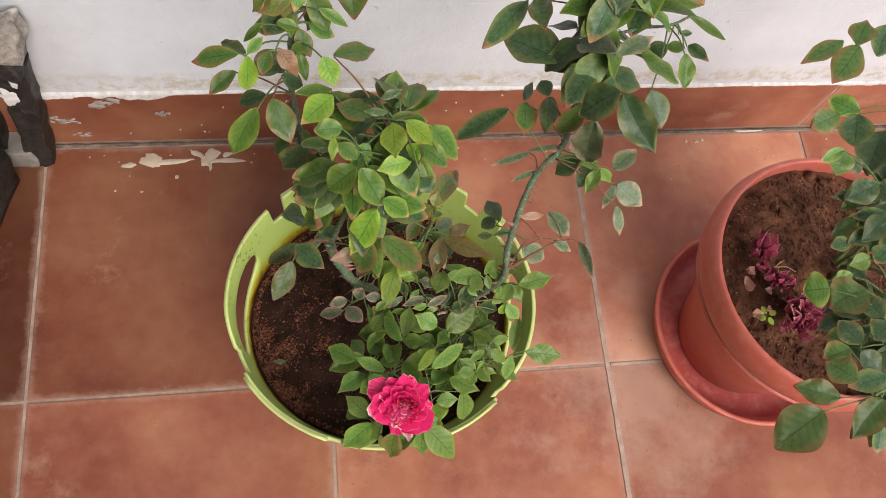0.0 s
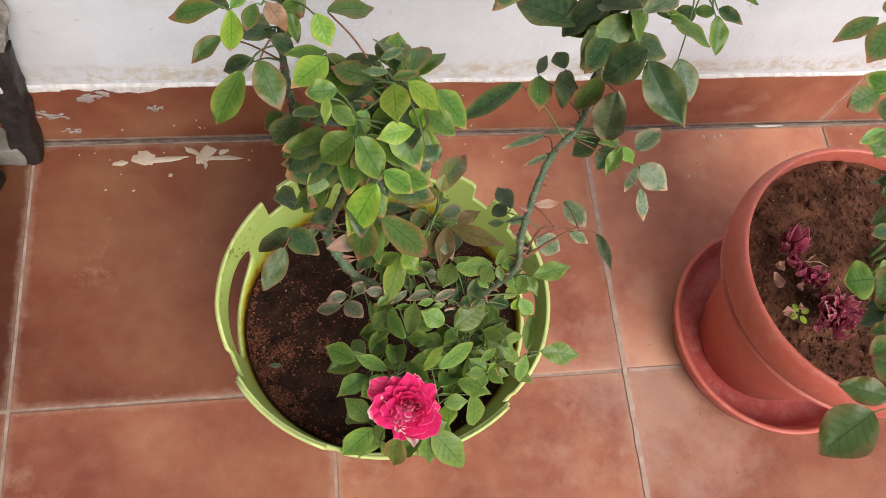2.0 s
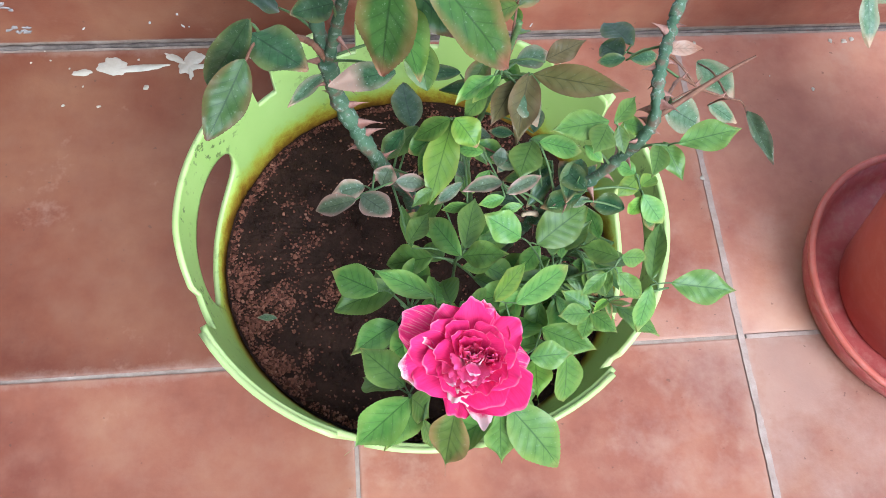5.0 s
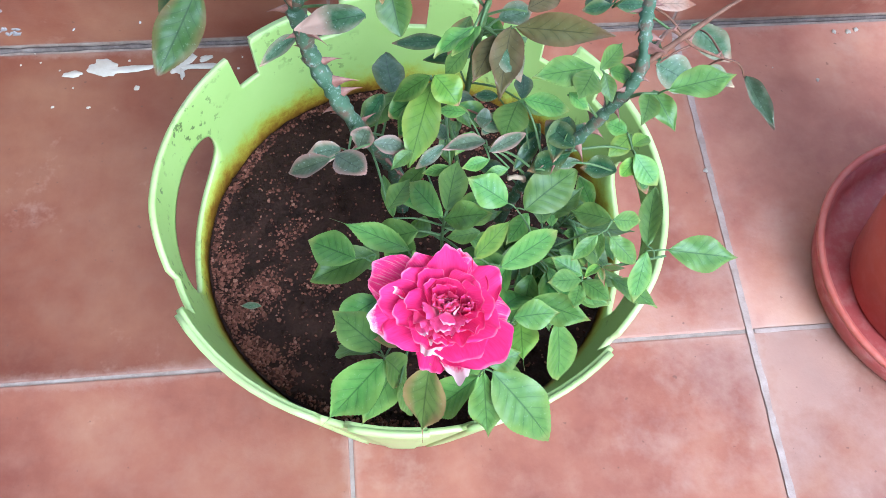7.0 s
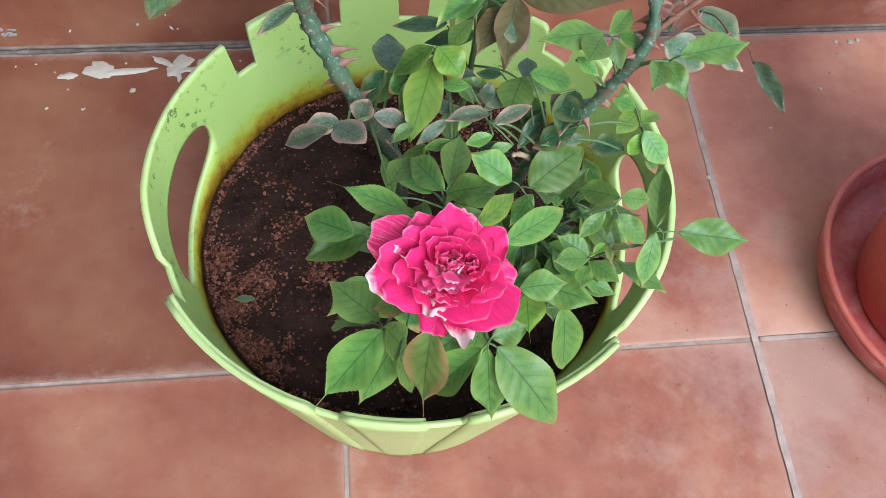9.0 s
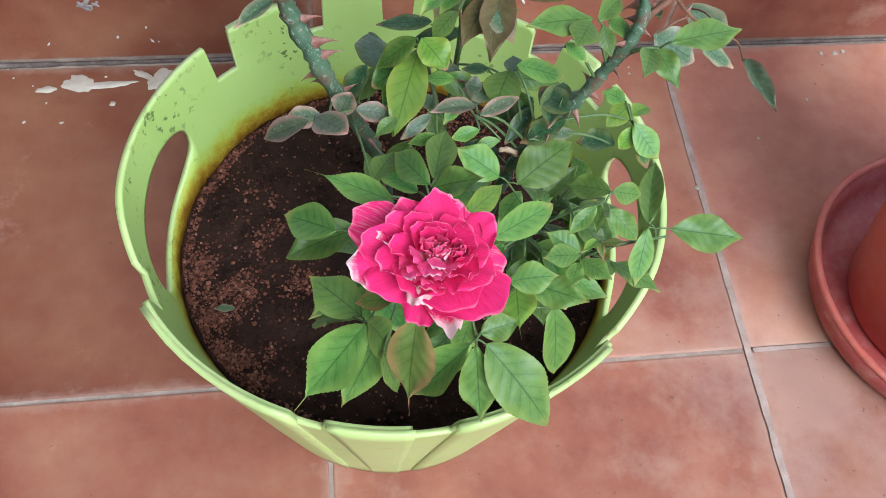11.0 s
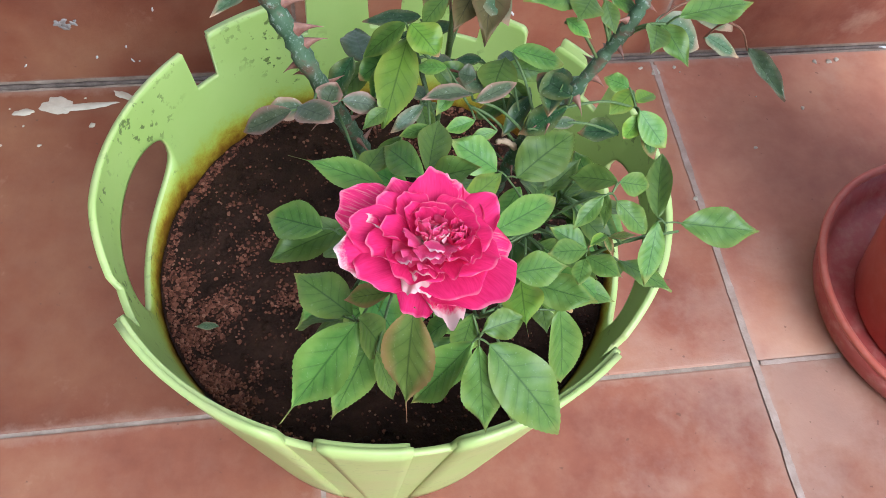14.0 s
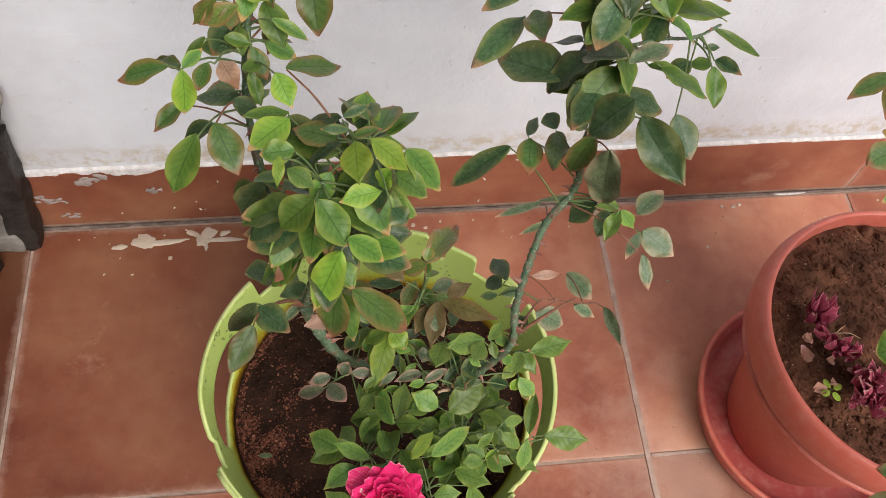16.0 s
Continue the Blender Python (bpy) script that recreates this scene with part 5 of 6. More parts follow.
SPRIGS_C.append([(-0.1789, -0.2505, 0.3308, 6, -37, -9, 0.0316, 0.0132, "D", "v"), (-0.1830, -0.2550, 0.3300, 34, -25, -12, 0.0119, 0.0126, "D", "v")])
SPRIGS_C.append([(-0.1250, -0.2213, 0.2756, -147, -3, 7, 0.0252, 0.0167, "P", "o")])
SPRIGS_C.append([(-0.1011, -0.2441, 0.2660, -167, -1, 9, 0.0297, 0.0091, "P", "v")])
SPRIGS_C.append([(-0.1570, -0.2600, 0.3000, -105, -27, 26, 0.0220, 0.0172, "P", "o")])
SPRIGS_C.append([(-0.1247, -0.2457, 0.2762, -118, -19, -0, 0.0171, 0.0102, "P", "v")])
SPRIGS_C.append([(-0.1589, -0.2406, 0.3134, -85, -10, 24, 0.0205, 0.0067, "X", "v")])

SPRIGS_L = []
SPRIGS_L.append([(-0.2402, -0.3850, 0.3055, -133, -41, 7, 0.0375, 0.0192, "L", "o"), (-0.2430, -0.3850, 0.3050, -173, -56, 22, 0.0303, 0.0128, "L", "v"), (-0.2470, -0.3898, 0.3189, 105, -62, -4, 0.0336, 0.0136, "L", "v"), (-0.2450, -0.3800, 0.3150, 153, -66, -5, 0.0164, 0.0090, "L", "v"), (-0.2430, -0.3850, 0.3150, -76, 0, 27, 0.0124, 0.0092, "L", "v")])
SPRIGS_L.append([(-0.2769, -0.3781, 0.3167, 44, -7, -13, 0.0215, 0.0139, "L", "v"), (-0.2793, -0.3786, 0.3176, 52, -54, 2, 0.0262, 0.0148, "L", "v"), (-0.2762, -0.3836, 0.3237, 118, -54, -19, 0.0447, 0.0163, "L", "d"), (-0.2710, -0.3810, 0.3120, 135, -54, -28, 0.0335, 0.0128, "L", "v"), (-0.2757, -0.3845, 0.3284, -116, -69, -6, 0.0207, 0.0120, "L", "v")])
SPRIGS_L.append([(-0.1578, -0.3312, 0.2720, -99, -4, 23, 0.0293, 0.0165, "L", "v"), (-0.1680, -0.3308, 0.2764, -16, 9, -16, 0.0260, 0.0100, "L", "o"), (-0.1701, -0.3345, 0.2803, 167, -49, -3, 0.0240, 0.0103, "L", "v")])
SPRIGS_L.append([(-0.1872, -0.3324, 0.2916, -125, -36, 29, 0.0164, 0.0092, "L", "o"), (-0.1851, -0.3260, 0.2933, -85, -24, 41, 0.0132, 0.0090, "L", "o"), (-0.1864, -0.3268, 0.2945, 57, -26, -30, 0.0182, 0.0103, "L", "v"), (-0.1935, -0.3337, 0.2970, 124, -35, -16, 0.0142, 0.0063, "L", "v"), (-0.1916, -0.3323, 0.2961, 172, -43, 31, 0.0116, 0.0047, "L", "v")])
SPRIGS_L.append([(-0.1959, -0.3426, 0.2738, -139, 12, 6, 0.0146, 0.0092, "L", "v"), (-0.1984, -0.3463, 0.2791, 157, -10, 19, 0.0096, 0.0070, "L", "o"), (-0.1975, -0.3433, 0.2812, 58, 12, -14, 0.0143, 0.0093, "L", "v"), (-0.1993, -0.3468, 0.2856, 90, -0, -4, 0.0132, 0.0095, "L", "v")])
SPRIGS_L.append([(-0.1920, -0.3400, 0.2850, -174, 0, 6, 0.0100, 0.0032, "O", "v"), (-0.1910, -0.3430, 0.2870, -104, 20, 12, 0.0088, 0.0028, "O", "v"), (-0.1910, -0.3410, 0.2850, 128, 24, 5, 0.0124, 0.0041, "Y", "v")])
SPRIGS_L.append([(-0.2313, -0.3445, 0.2979, -54, -20, 29, 0.0339, 0.0122, "L", "o"), (-0.2443, -0.3521, 0.3266, -40, -27, 18, 0.0270, 0.0082, "Y", "v")])
SPRIGS_L.append([(-0.2166, -0.3150, 0.2835, -57, 9, 12, 0.0269, 0.0187, "L", "o"), (-0.2229, -0.3116, 0.2835, 68, 31, -15, 0.0211, 0.0150, "L", "v")])
SPRIGS_L.append([(-0.2492, -0.3216, 0.2997, -16, -5, 13, 0.0239, 0.0123, "L", "v"), (-0.2521, -0.3259, 0.3040, 23, -28, -32, 0.0273, 0.0120, "L", "o"), (-0.2501, -0.3240, 0.2980, -108, 38, 24, 0.0211, 0.0116, "L", "v")])
SPRIGS_L.append([(-0.2662, -0.3536, 0.3391, 61, -3, -21, 0.0278, 0.0091, "L", "d")])
SPRIGS_L.append([(-0.2762, -0.3306, 0.2844, 104, -14, -8, 0.0273, 0.0152, "L", "o"), (-0.2840, -0.3340, 0.2900, 54, -24, -14, 0.0244, 0.0155, "L", "v")])
SPRIGS_L.append([(-0.2301, -0.3708, 0.3144, 175, 5, 11, 0.0173, 0.0123, "Y", "d"), (-0.2335, -0.3719, 0.3210, -89, 5, 8, 0.0152, 0.0107, "L", "v"), (-0.2151, -0.3455, 0.2638, -120, 12, 31, 0.0250, 0.0141, "L", "v")])
SPRIGS_L.append([(-0.2055, -0.3556, 0.2620, -169, -62, -3, 0.0343, 0.0153, "L", "o")])
SPRIGS_L.append([(-0.2670, -0.3790, 0.3300, 76, -33, -21, 0.0147, 0.0066, "O", "v")])
SPRIGS_L.append([(-0.2718, -0.3905, 0.3202, -146, -69, 20, 0.0202, 0.0057, "L", "v")])
SPRIGS_L.append([(-0.2636, -0.3929, 0.3490, 170, -62, 17, 0.0350, 0.0146, "O", "d")])

SPRIGS_L.append([(-0.2040, -0.3120, 0.2680, -53, 11, 3, 0.0204, 0.0098, "L", "v")])
SPRIGS_L.append([(-0.2680, -0.3080, 0.2700, 8, -5, 8, 0.0213, 0.0064, "L", "v")])
SPRIGS_L.append([(-0.2540, -0.2900, 0.2780, 113, -46, -9, 0.0221, 0.0091, "L", "v")])
SPRIGS_L.append([(-0.2130, -0.3110, 0.2720, 135, -38, -1, 0.0162, 0.0096, "L", "v")])
SPRIGS_L.append([(-0.1830, -0.3050, 0.2620, 11, 0, -13, 0.0163, 0.0086, "G", "v")])
SPRIGS_L.append([(-0.2330, -0.3160, 0.2680, 90, -16, -29, 0.0146, 0.0080, "L", "v")])
SPRIGS_L.append([(-0.1970, -0.3160, 0.2620, -100, -10, 4, 0.0114, 0.0080, "L", "v")])
SPRIGS_L.append([(-0.2170, -0.2860, 0.2620, 70, 0, -15, 0.0149, 0.0077, "D", "v")])

SPRIGS_E = []
SPRIGS_E.append([(0.1270, -0.1030, 0.3320, 113, -10, -3, 0.0418, 0.0173, "B", "v")])
SPRIGS_E.append([(0.1400, -0.1080, 0.3320, 137, -17, -1, 0.0400, 0.0279, "B", "v"), (0.1350, -0.1090, 0.3350, -35, 0, -15, 0.0294, 0.0239, "B", "v")])
SPRIGS_E.append([(0.1500, -0.1200, 0.3350, -35, 0, -15, 0.0388, 0.0241, "D", "v")])
SPRIGS_E.append([(0.0810, -0.1880, 0.3620, 110, -17, -12, 0.0244, 0.0208, "B", "v")])
SPRIGS_E.append([(0.0970, -0.1870, 0.3620, 53, -9, -37, 0.0253, 0.0175, "G", "o"), (0.0950, -0.1890, 0.3620, 172, -24, 24, 0.0244, 0.0262, "D", "o")])
SPRIGS_E.append([(0.1190, -0.1990, 0.3550, 153, -20, 28, 0.0372, 0.0305, "D", "v")])
SPRIGS_E.append([(0.0840, -0.2120, 0.3520, 111, -17, -19, 0.0202, 0.0106, "G", "v"), (0.0840, -0.2140, 0.3520, 156, -25, 0, 0.0192, 0.0195, "G", "o")])
SPRIGS_E.append([(0.0910, -0.2160, 0.3450, -143, -18, 8, 0.0158, 0.0132, "P", "v")])
SPRIGS_E.append([(0.1050, -0.2410, 0.3500, 107, -12, -7, 0.0288, 0.0218, "D", "v")])
SPRIGS_E.append([(0.0920, -0.2770, 0.3450, 105, -14, 8, 0.0203, 0.0136, "D", "v")])
SPRIGS_E.append([(0.0780, -0.2810, 0.3400, 97, -14, 2, 0.0166, 0.0125, "D", "v")])
SPRIGS_E.append([(0.0890, -0.2940, 0.3400, 103, -13, -14, 0.0179, 0.0140, "L", "v")])
SPRIGS_E.append([(0.0400, -0.3200, 0.3550, 86, -24, -13, 0.0175, 0.0270, "G", "o")])
SPRIGS_E.append([(0.0640, -0.3230, 0.3580, 110, -17, 9, 0.0277, 0.0312, "B", "o")])
SPRIGS_E.append([(0.0720, -0.3430, 0.3560, 19, -13, -23, 0.0185, 0.0176, "D", "o"), (0.0740, -0.3480, 0.3600, 125, -18, 8, 0.0166, 0.0194, "D", "o")])
SPRIGS_E.append([(0.0470, -0.3610, 0.3620, 24, -17, -23, 0.0206, 0.0177, "D", "o"), (0.0450, -0.3660, 0.3620, -133, -17, 20, 0.0200, 0.0171, "D", "o")])
SPRIGS_E.append([(0.0370, -0.3640, 0.3640, 103, -25, 16, 0.0192, 0.0186, "B", "v")])
SPRIGS_E.append([(0.0350, -0.3860, 0.3660, 43, -20, -7, 0.0233, 0.0218, "B", "v")])
SPRIGS_E.append([(0.0180, -0.3960, 0.3680, 67, -12, -11, 0.0289, 0.0181, "B", "v")])
SPRIGS_E.append([(0.0020, -0.4040, 0.3720, 120, -15, 2, 0.0394, 0.0322, "B", "o")])
SPRIGS_E.append([(0.0460, -0.3990, 0.3700, 134, -17, -3, 0.0334, 0.0217, "B", "v")])
SPRIGS_E.append([(0.0550, -0.3850, 0.3680, 97, -13, 9, 0.0269, 0.0174, "D", "v")])
SPRIGS_E.append([(0.1050, -0.2680, 0.3500, 34, -16, -20, 0.0150, 0.0224, "D", "v")])
SPRIGS_E.append([(0.0990, -0.2890, 0.3480, 135, -23, 11, 0.0154, 0.0187, "D", "v")])
SPRIGS_E.append([(0.0710, -0.3060, 0.3400, 98, -15, -10, 0.0157, 0.0109, "L", "v")])

# ---- tall rose in the green pot ----
CANE_A = [(-0.258, -0.243, 0.145), (-0.264, -0.262, 0.225), (-0.281, -0.277, 0.292), (-0.2945, -0.270, 0.325), (-0.298, -0.269, 0.352)]
CANE_A_UP = [(-0.298, -0.269, 0.350), (-0.306, -0.252, 0.395), (-0.3155, -0.215, 0.435), (-0.3145, -0.198, 0.470), (-0.308, -0.182, 0.500), (-0.304, -0.172, 0.525)]
CANE_A_SIDE = [(-0.298, -0.269, 0.350), (-0.292, -0.272, 0.385), (-0.284, -0.270, 0.430), (-0.281, -0.268, 0.475)]
CANE_A_ARM = [(-0.284, -0.270, 0.430), (-0.276, -0.262, 0.455), (-0.267, -0.256, 0.475), (-0.258, -0.254, 0.482)]
CANE_A_LOW = [(-0.298, -0.269, 0.352), (-0.304, -0.275, 0.372), (-0.316, -0.285, 0.388)]
CANE_D = [(-0.212, -0.268, 0.145), (-0.2150, -0.290, 0.235), (-0.2125, -0.299, 0.280), (-0.203, -0.300, 0.301), (-0.192, -0.299, 0.325), (-0.1835, -0.2955, 0.345), (-0.1815, -0.281, 0.356), (-0.172, -0.258, 0.357)]
CANE_D_UP = [(-0.172, -0.258, 0.357), (-0.159, -0.234, 0.366), (-0.143, -0.221, 0.386), (-0.143, -0.213, 0.420), (-0.133, -0.204, 0.460), (-0.132, -0.192, 0.478), (-0.130, -0.174, 0.505), (-0.129, -0.166, 0.53)]
CANE_D_OUT = [(-0.132, -0.196, 0.472), (-0.112, -0.190, 0.470), (-0.090, -0.182, 0.462), (-0.075, -0.176, 0.464)]
CANE_D_LOW = [(-0.178, -0.288, 0.345), (-0.160, -0.264, 0.326), (-0.140, -0.254, 0.302), (-0.122, -0.251, 0.289)]
CANE_R = [(-0.228, -0.215, 0.165), (-0.227, -0.226, 0.230), (-0.231, -0.250, 0.300), (-0.230, -0.257, 0.340), (-0.229, -0.258, 0.356)]
CANE_B = [(-0.230, -0.262, 0.145), (-0.235, -0.268, 0.235), (-0.247, -0.266, 0.296), (-0.2525, -0.2655, 0.305)]
TALL = [CANE_A, CANE_A_UP, CANE_A_SIDE, CANE_A_ARM, CANE_A_LOW, CANE_D, CANE_D_UP, CANE_D_OUT, CANE_D_LOW, CANE_R, CANE_B]
tall = thing("rose_bush", "tall old rose bush with thorny grey-green canes and yellowing, brown-tipped leaves", "rose bush")
cane(tall, CANE_A, 0.0036, 0.0030, 27, 3, label="thick thorny cane")
cane(tall, CANE_A_UP, 0.0026, 0.0015, 8, 4)
cane(tall, CANE_A_SIDE, 0.0021, 0.0012, 3, 5)
cane(tall, CANE_A_ARM, 0.0011, 0.0008, 0, 6, TWIG)
cane(tall, CANE_A_LOW, 0.0012, 0.0008, 0, 7, RED_TWIG)
cane(tall, CANE_D, 0.0023, 0.0022, 34, 8, label="mottled thorny cane")
cane(tall, CANE_D_UP, 0.0024, 0.0014, 30, 9)
cane(tall, CANE_D_OUT, 0.0011, 0.0007, 3, 10)
cane(tall, CANE_D_LOW, 0.0008, 0.0005, 4, 11, RED_TWIG)
cane(tall, CANE_R, 0.0015, 0.0011, 0, 12, TWIG, "fresh green shoot")
cane(tall, CANE_B, 0.0011, 0.0008, 0, 13, TWIG)
part("dead_twig", tube([(-0.180, -0.290, 0.341), (-0.166, -0.285, 0.351), (-0.155, -0.281, 0.358), (-0.148, -0.279, 0.362)], 0.0013, 0.0004, 7, 5, 0.1, 3), RED_TWIG, tall, "dry brown twig end")
part("pruned_stub", tube([(-0.2145, -0.300, 0.281), (-0.219, -0.3025, 0.288), (-0.223, -0.3045, 0.291)], 0.0013, 0.0009, 7, 4, 0.2, 5), CUT_WOOD, tall, "pale pruned stub")
for rows in SPRIGS_A + SPRIGS_B + SPRIGS_C:
    near_red = any(r[8] in "BXPO" for r in rows)
    sprig(tall, rows, TALL, RED_TWIG if near_red and len(rows) % 2 else TWIG)


def inner_leaves(bush, lines, count, seed, kinds, lo, hi, reach, sizes):
    """Leaves that sit close to the canes, inside the clump."""
    rnd = random.Random(seed)
    for i in range(count):
        p, d = along(lines[i % len(lines)], rnd.uniform(lo, hi))
        turn = rnd.uniform(0, 360)
        off = Vector((-math.sin(radians(turn)), math.cos(radians(turn)), 0)) * rnd.uniform(0.4, 1.0) * reach + Vector((0, 0, rnd.uniform(-0.006, 0.004)))
        ln = rnd.uniform(*sizes)
        q = p + off
        leaf(bush, q.x, q.y, q.z, turn + rnd.uniform(-40, 40), rnd.uniform(-45, 5), rnd.uniform(-25, 25), ln, ln * rnd.uniform(0.5, 0.68), rnd.choice(kinds))
        part("leaf_stalk", tube([p, p + off * 0.6 + Vector((0, 0, 0.001)), q], 0.0007, 0.0005, 5, 3), TWIG, bush)


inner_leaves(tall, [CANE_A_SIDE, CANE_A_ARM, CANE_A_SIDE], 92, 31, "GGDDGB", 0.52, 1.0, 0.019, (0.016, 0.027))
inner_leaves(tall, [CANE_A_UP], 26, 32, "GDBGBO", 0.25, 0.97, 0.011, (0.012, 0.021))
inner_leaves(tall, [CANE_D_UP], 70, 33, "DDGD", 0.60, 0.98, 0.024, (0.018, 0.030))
inner_leaves(tall, [CANE_R, CANE_B], 18, 34, "PLGL", 0.40, 0.80, 0.012, (0.011, 0.018))

# ---- low flowering rose in the green pot ----
LOW = [
    [(-0.236, -0.300, 0.145), (-0.252, -0.330, 0.235), (-0.262, -0.358, 0.300), (-0.2565, -0.376, 0.343)],
    [(-0.232, -0.296, 0.145), (-0.214, -0.318, 0.240), (-0.206, -0.330, 0.282)],
    [(-0.240, -0.292, 0.145), (-0.246, -0.304, 0.240), (-0.247, -0.313, 0.288)],
    [(-0.226, -0.298, 0.145), (-0.196, -0.322, 0.225), (-0.180, -0.335, 0.268), (-0.158, -0.332, 0.268)],
    [(-0.238, -0.306, 0.145), (-0.236, -0.345, 0.235), (-0.232, -0.372, 0.300)],
    [(-0.241, -0.300, 0.145), (-0.266, -0.322, 0.225), (-0.275, -0.340, 0.290)],
    [(-0.226, -0.296, 0.145), (-0.200, -0.306, 0.235), (-0.194, -0.312, 0.275)],
]
low = thing("rose_bush", "low bushy rose with fresh green leaves in the lime green planter", "rose bush")
for i, line in enumerate(LOW):
    cane(low, line, 0.0009, 0.0005, 0, 20 + i, TWIG)
for rows in SPRIGS_L:
    sprig(low, rows, [LOW[0][:3]] + LOW[1:], TWIG, 0.0006)
inner_leaves(low, [LOW[0][:3], LOW[1], LOW[2], LOW[4], LOW[5], LOW[6]], 54, 12, "LLLG", 0.45, 0.80, 0.012, (0.018, 0.026))
inner_leaves(low, [LOW[3][:3], LOW[1], LOW[6]], 30, 15, "LLGL", 0.45, 0.85, 0.013, (0.013, 0.021))


def petal_mesh(name, variant, cup, ruffle, curl, material, wide=1.0, point=0.0):
    """One petal, one long: narrow foot, broad ruffled lip with an optional point, cupped across."""
    rnd = random.Random(variant * 17 + 3)
    rows, half = 18, 10
    verts, uvs, faces = [], [], []
    ph, ph2, lean = rnd.uniform(0, 6), rnd.uniform(0, 6), rnd.uniform(-0.5, 0.5)
    for i in range(rows + 1):
        t = i / rows
        w = wide * (0.16 + 0.43 * math.sin(math.pi * 0.5 * min(1.0, t / 0.74)) ** 1.15) * (1 - 0.22 * max(0.0, (t - 0.74) / 0.26) ** 2)
        for j in range(-half, half + 1):
            u = j / half
            dip = max(0.0, 1 - abs(u - 0.35 * lean) * (2.2 + 2 * abs(lean)))
            lip = t ** 3 * (0.028 * math.sin(u * 4.5 + ph) + 0.012 * math.sin(u * 10 + ph2) + (point - (0.05 if variant % 3 == 0 else 0.0)) * dip)
            y = t + lip - 0.24 * abs(u) ** 2.6 * t * t
            x = u * w * (1 + 0.035 * math.sin(8 * t + ph + (3 if u < 0 else 0)))
            z = cup * (u * u) * w * 1.1 + 0.14 * t * t - curl * max(0.0, t - 0.55) ** 2 * 2.6 - 0.22 * curl * abs(u) ** 3 * t
            z += ruffle * t ** 2 * (math.sin(u * 4 + ph) * 0.7 + math.sin(u * 8.5 + ph2 + t * 2) * 0.40 * t) + 0.4 * lean * ruffle * u * t
            verts.append((x, y, z))
            uvs.append((0.5 + 0.5 * u, t))
    n = 2 * half + 1
    for i in range(rows):
        for j in range(n - 1):
            faces.append((i * n + j, i * n + j + 1, (i + 1) * n + j + 1, (i + 1) * n + j))
    me = bpy.data.meshes.new(name)
    me.from_pydata(verts, [], faces)
    layer = me.uv_layers.new(name="blade")
    for loop in me.loops:
        layer.data[loop.index].uv = uvs[loop.vertex_index]
    me.polygons.foreach_set("use_smooth", [True] * len(me.polygons))
    me.materials.append(material)
    return me


flower = tagged(new("rose_flower"), "open magenta-pink double rose with white-streaked petal edges", "rose flower")
flower.location = (-0.2585, -0.3800, 0.3470)
rnd = random.Random(21)
petal_count = 0


def petal(foot, tip, wide, cup, ruffle, curl, material, white=0.0, veins=0.0, point=0.0, roll=0.0):
    """One petal of the flower from its foot to its lip, in the flower's own millimetres."""
    global petal_count
    petal_count += 1
    a, b = Vector(foot) / 1000, Vector(tip) / 1000
    d = b - a
    y = d.normalized()
    x = y.cross(Vector((0, 0, 1)))
    x = x.normalized() if x.length > 0.05 else Vector((1, 0, 0))
    z = x.cross(y)
    own = random.Random(petal_count)
    roll += own.gauss(0, 7)
    ob = new("petal", petal_mesh("petal", petal_count, cup, 1.35 * ruffle, 0.45 * curl, material, 1.16 * wide, point))
    turn = Matrix((x, y, z)).transposed().to_4x4() @ Matrix.Rotation(radians(roll), 4, "Y")
    ob.matrix_basis = Matrix.Translation(a) @ turn @ Matrix.Scale(d.length, 4)
    ob.color = (white, veins, 0, 1)
    ob.parent = flower
    return ob


# outer petals, nearly flat
petal((-1.1, 5.3, 1.0), (-20.5, 15.0, 1.0), 0.62, 0.15, 0.06, 0.15, PETAL, white=0.1, veins=0.9)
petal((3.5, 3.4, 1.0), (18.5, -1.0, -1.0), 0.65, 0.1, 0.07, 0.15, PETAL, white=0.22, veins=1.0)
petal((3.4, 2.7, 1.0), (17.5, -7.0, -2.0), 0.34, 0.1, 0.05, 0.15, PETAL, white=0.25, veins=0.9)
petal((-0.3, 2.8, 1.0), (-13.5, -6.0, 0.0), 0.74, 0.1, 0.06, 0.15, PETAL)
petal((1.6, 1.1, 1.0), (2.5, -18.5, 2.0), 0.42, 0.1, 0.08, 0.15, PETAL, white=0.8, veins=0.6, point=0.1)
petal((0.7, 1.6, 1.0), (-5.5, -16.0, 1.0), 0.47, 0.1, 0.05, 0.25, PETAL, white=0.2, veins=0.1)
petal((2.6, 5.4, 1.0), (10.5, 16.0, 3.0), 0.84, 0.1, 0.06, 0.15, PETAL, white=0.16, veins=0.6)
petal((0.3, 5.7, 1.0), (-8.5, 18.0, 4.0), 0.66, 0.1, 0.06, 0.15, PETAL, white=0.12, veins=0.3)
petal((3.4, 4.8, 1.0), (17.5, 11.0, 4.0), 0.65, 0.1, 0.05, 0.15, PETAL, white=0.32, veins=0.1, point=0.07)
petal((-0.8, 2.9, 1.0), (-17.5, -5.0, 4.0), 0.66, 0.1, 0.05, 0.25, PETAL, white=0.05)
petal((-1.4, 3.4, 1.0), (-21.5, -1.2, 4.0), 0.56, 0.1, 0.05, 0.2, PETAL, white=0.66)
petal((2.8, 1.6, 1.0), (12.5, -16.0, 4.0), 0.87, 0.05, 0.03, 0.2, PETAL, white=0.2, point=0.05)
petal((1.6, 5.9, 1.0), (2.5, 20.0, 6.0), 0.59, 0.35, 0.03, 0.15, PETAL, white=0.3, point=0.1)
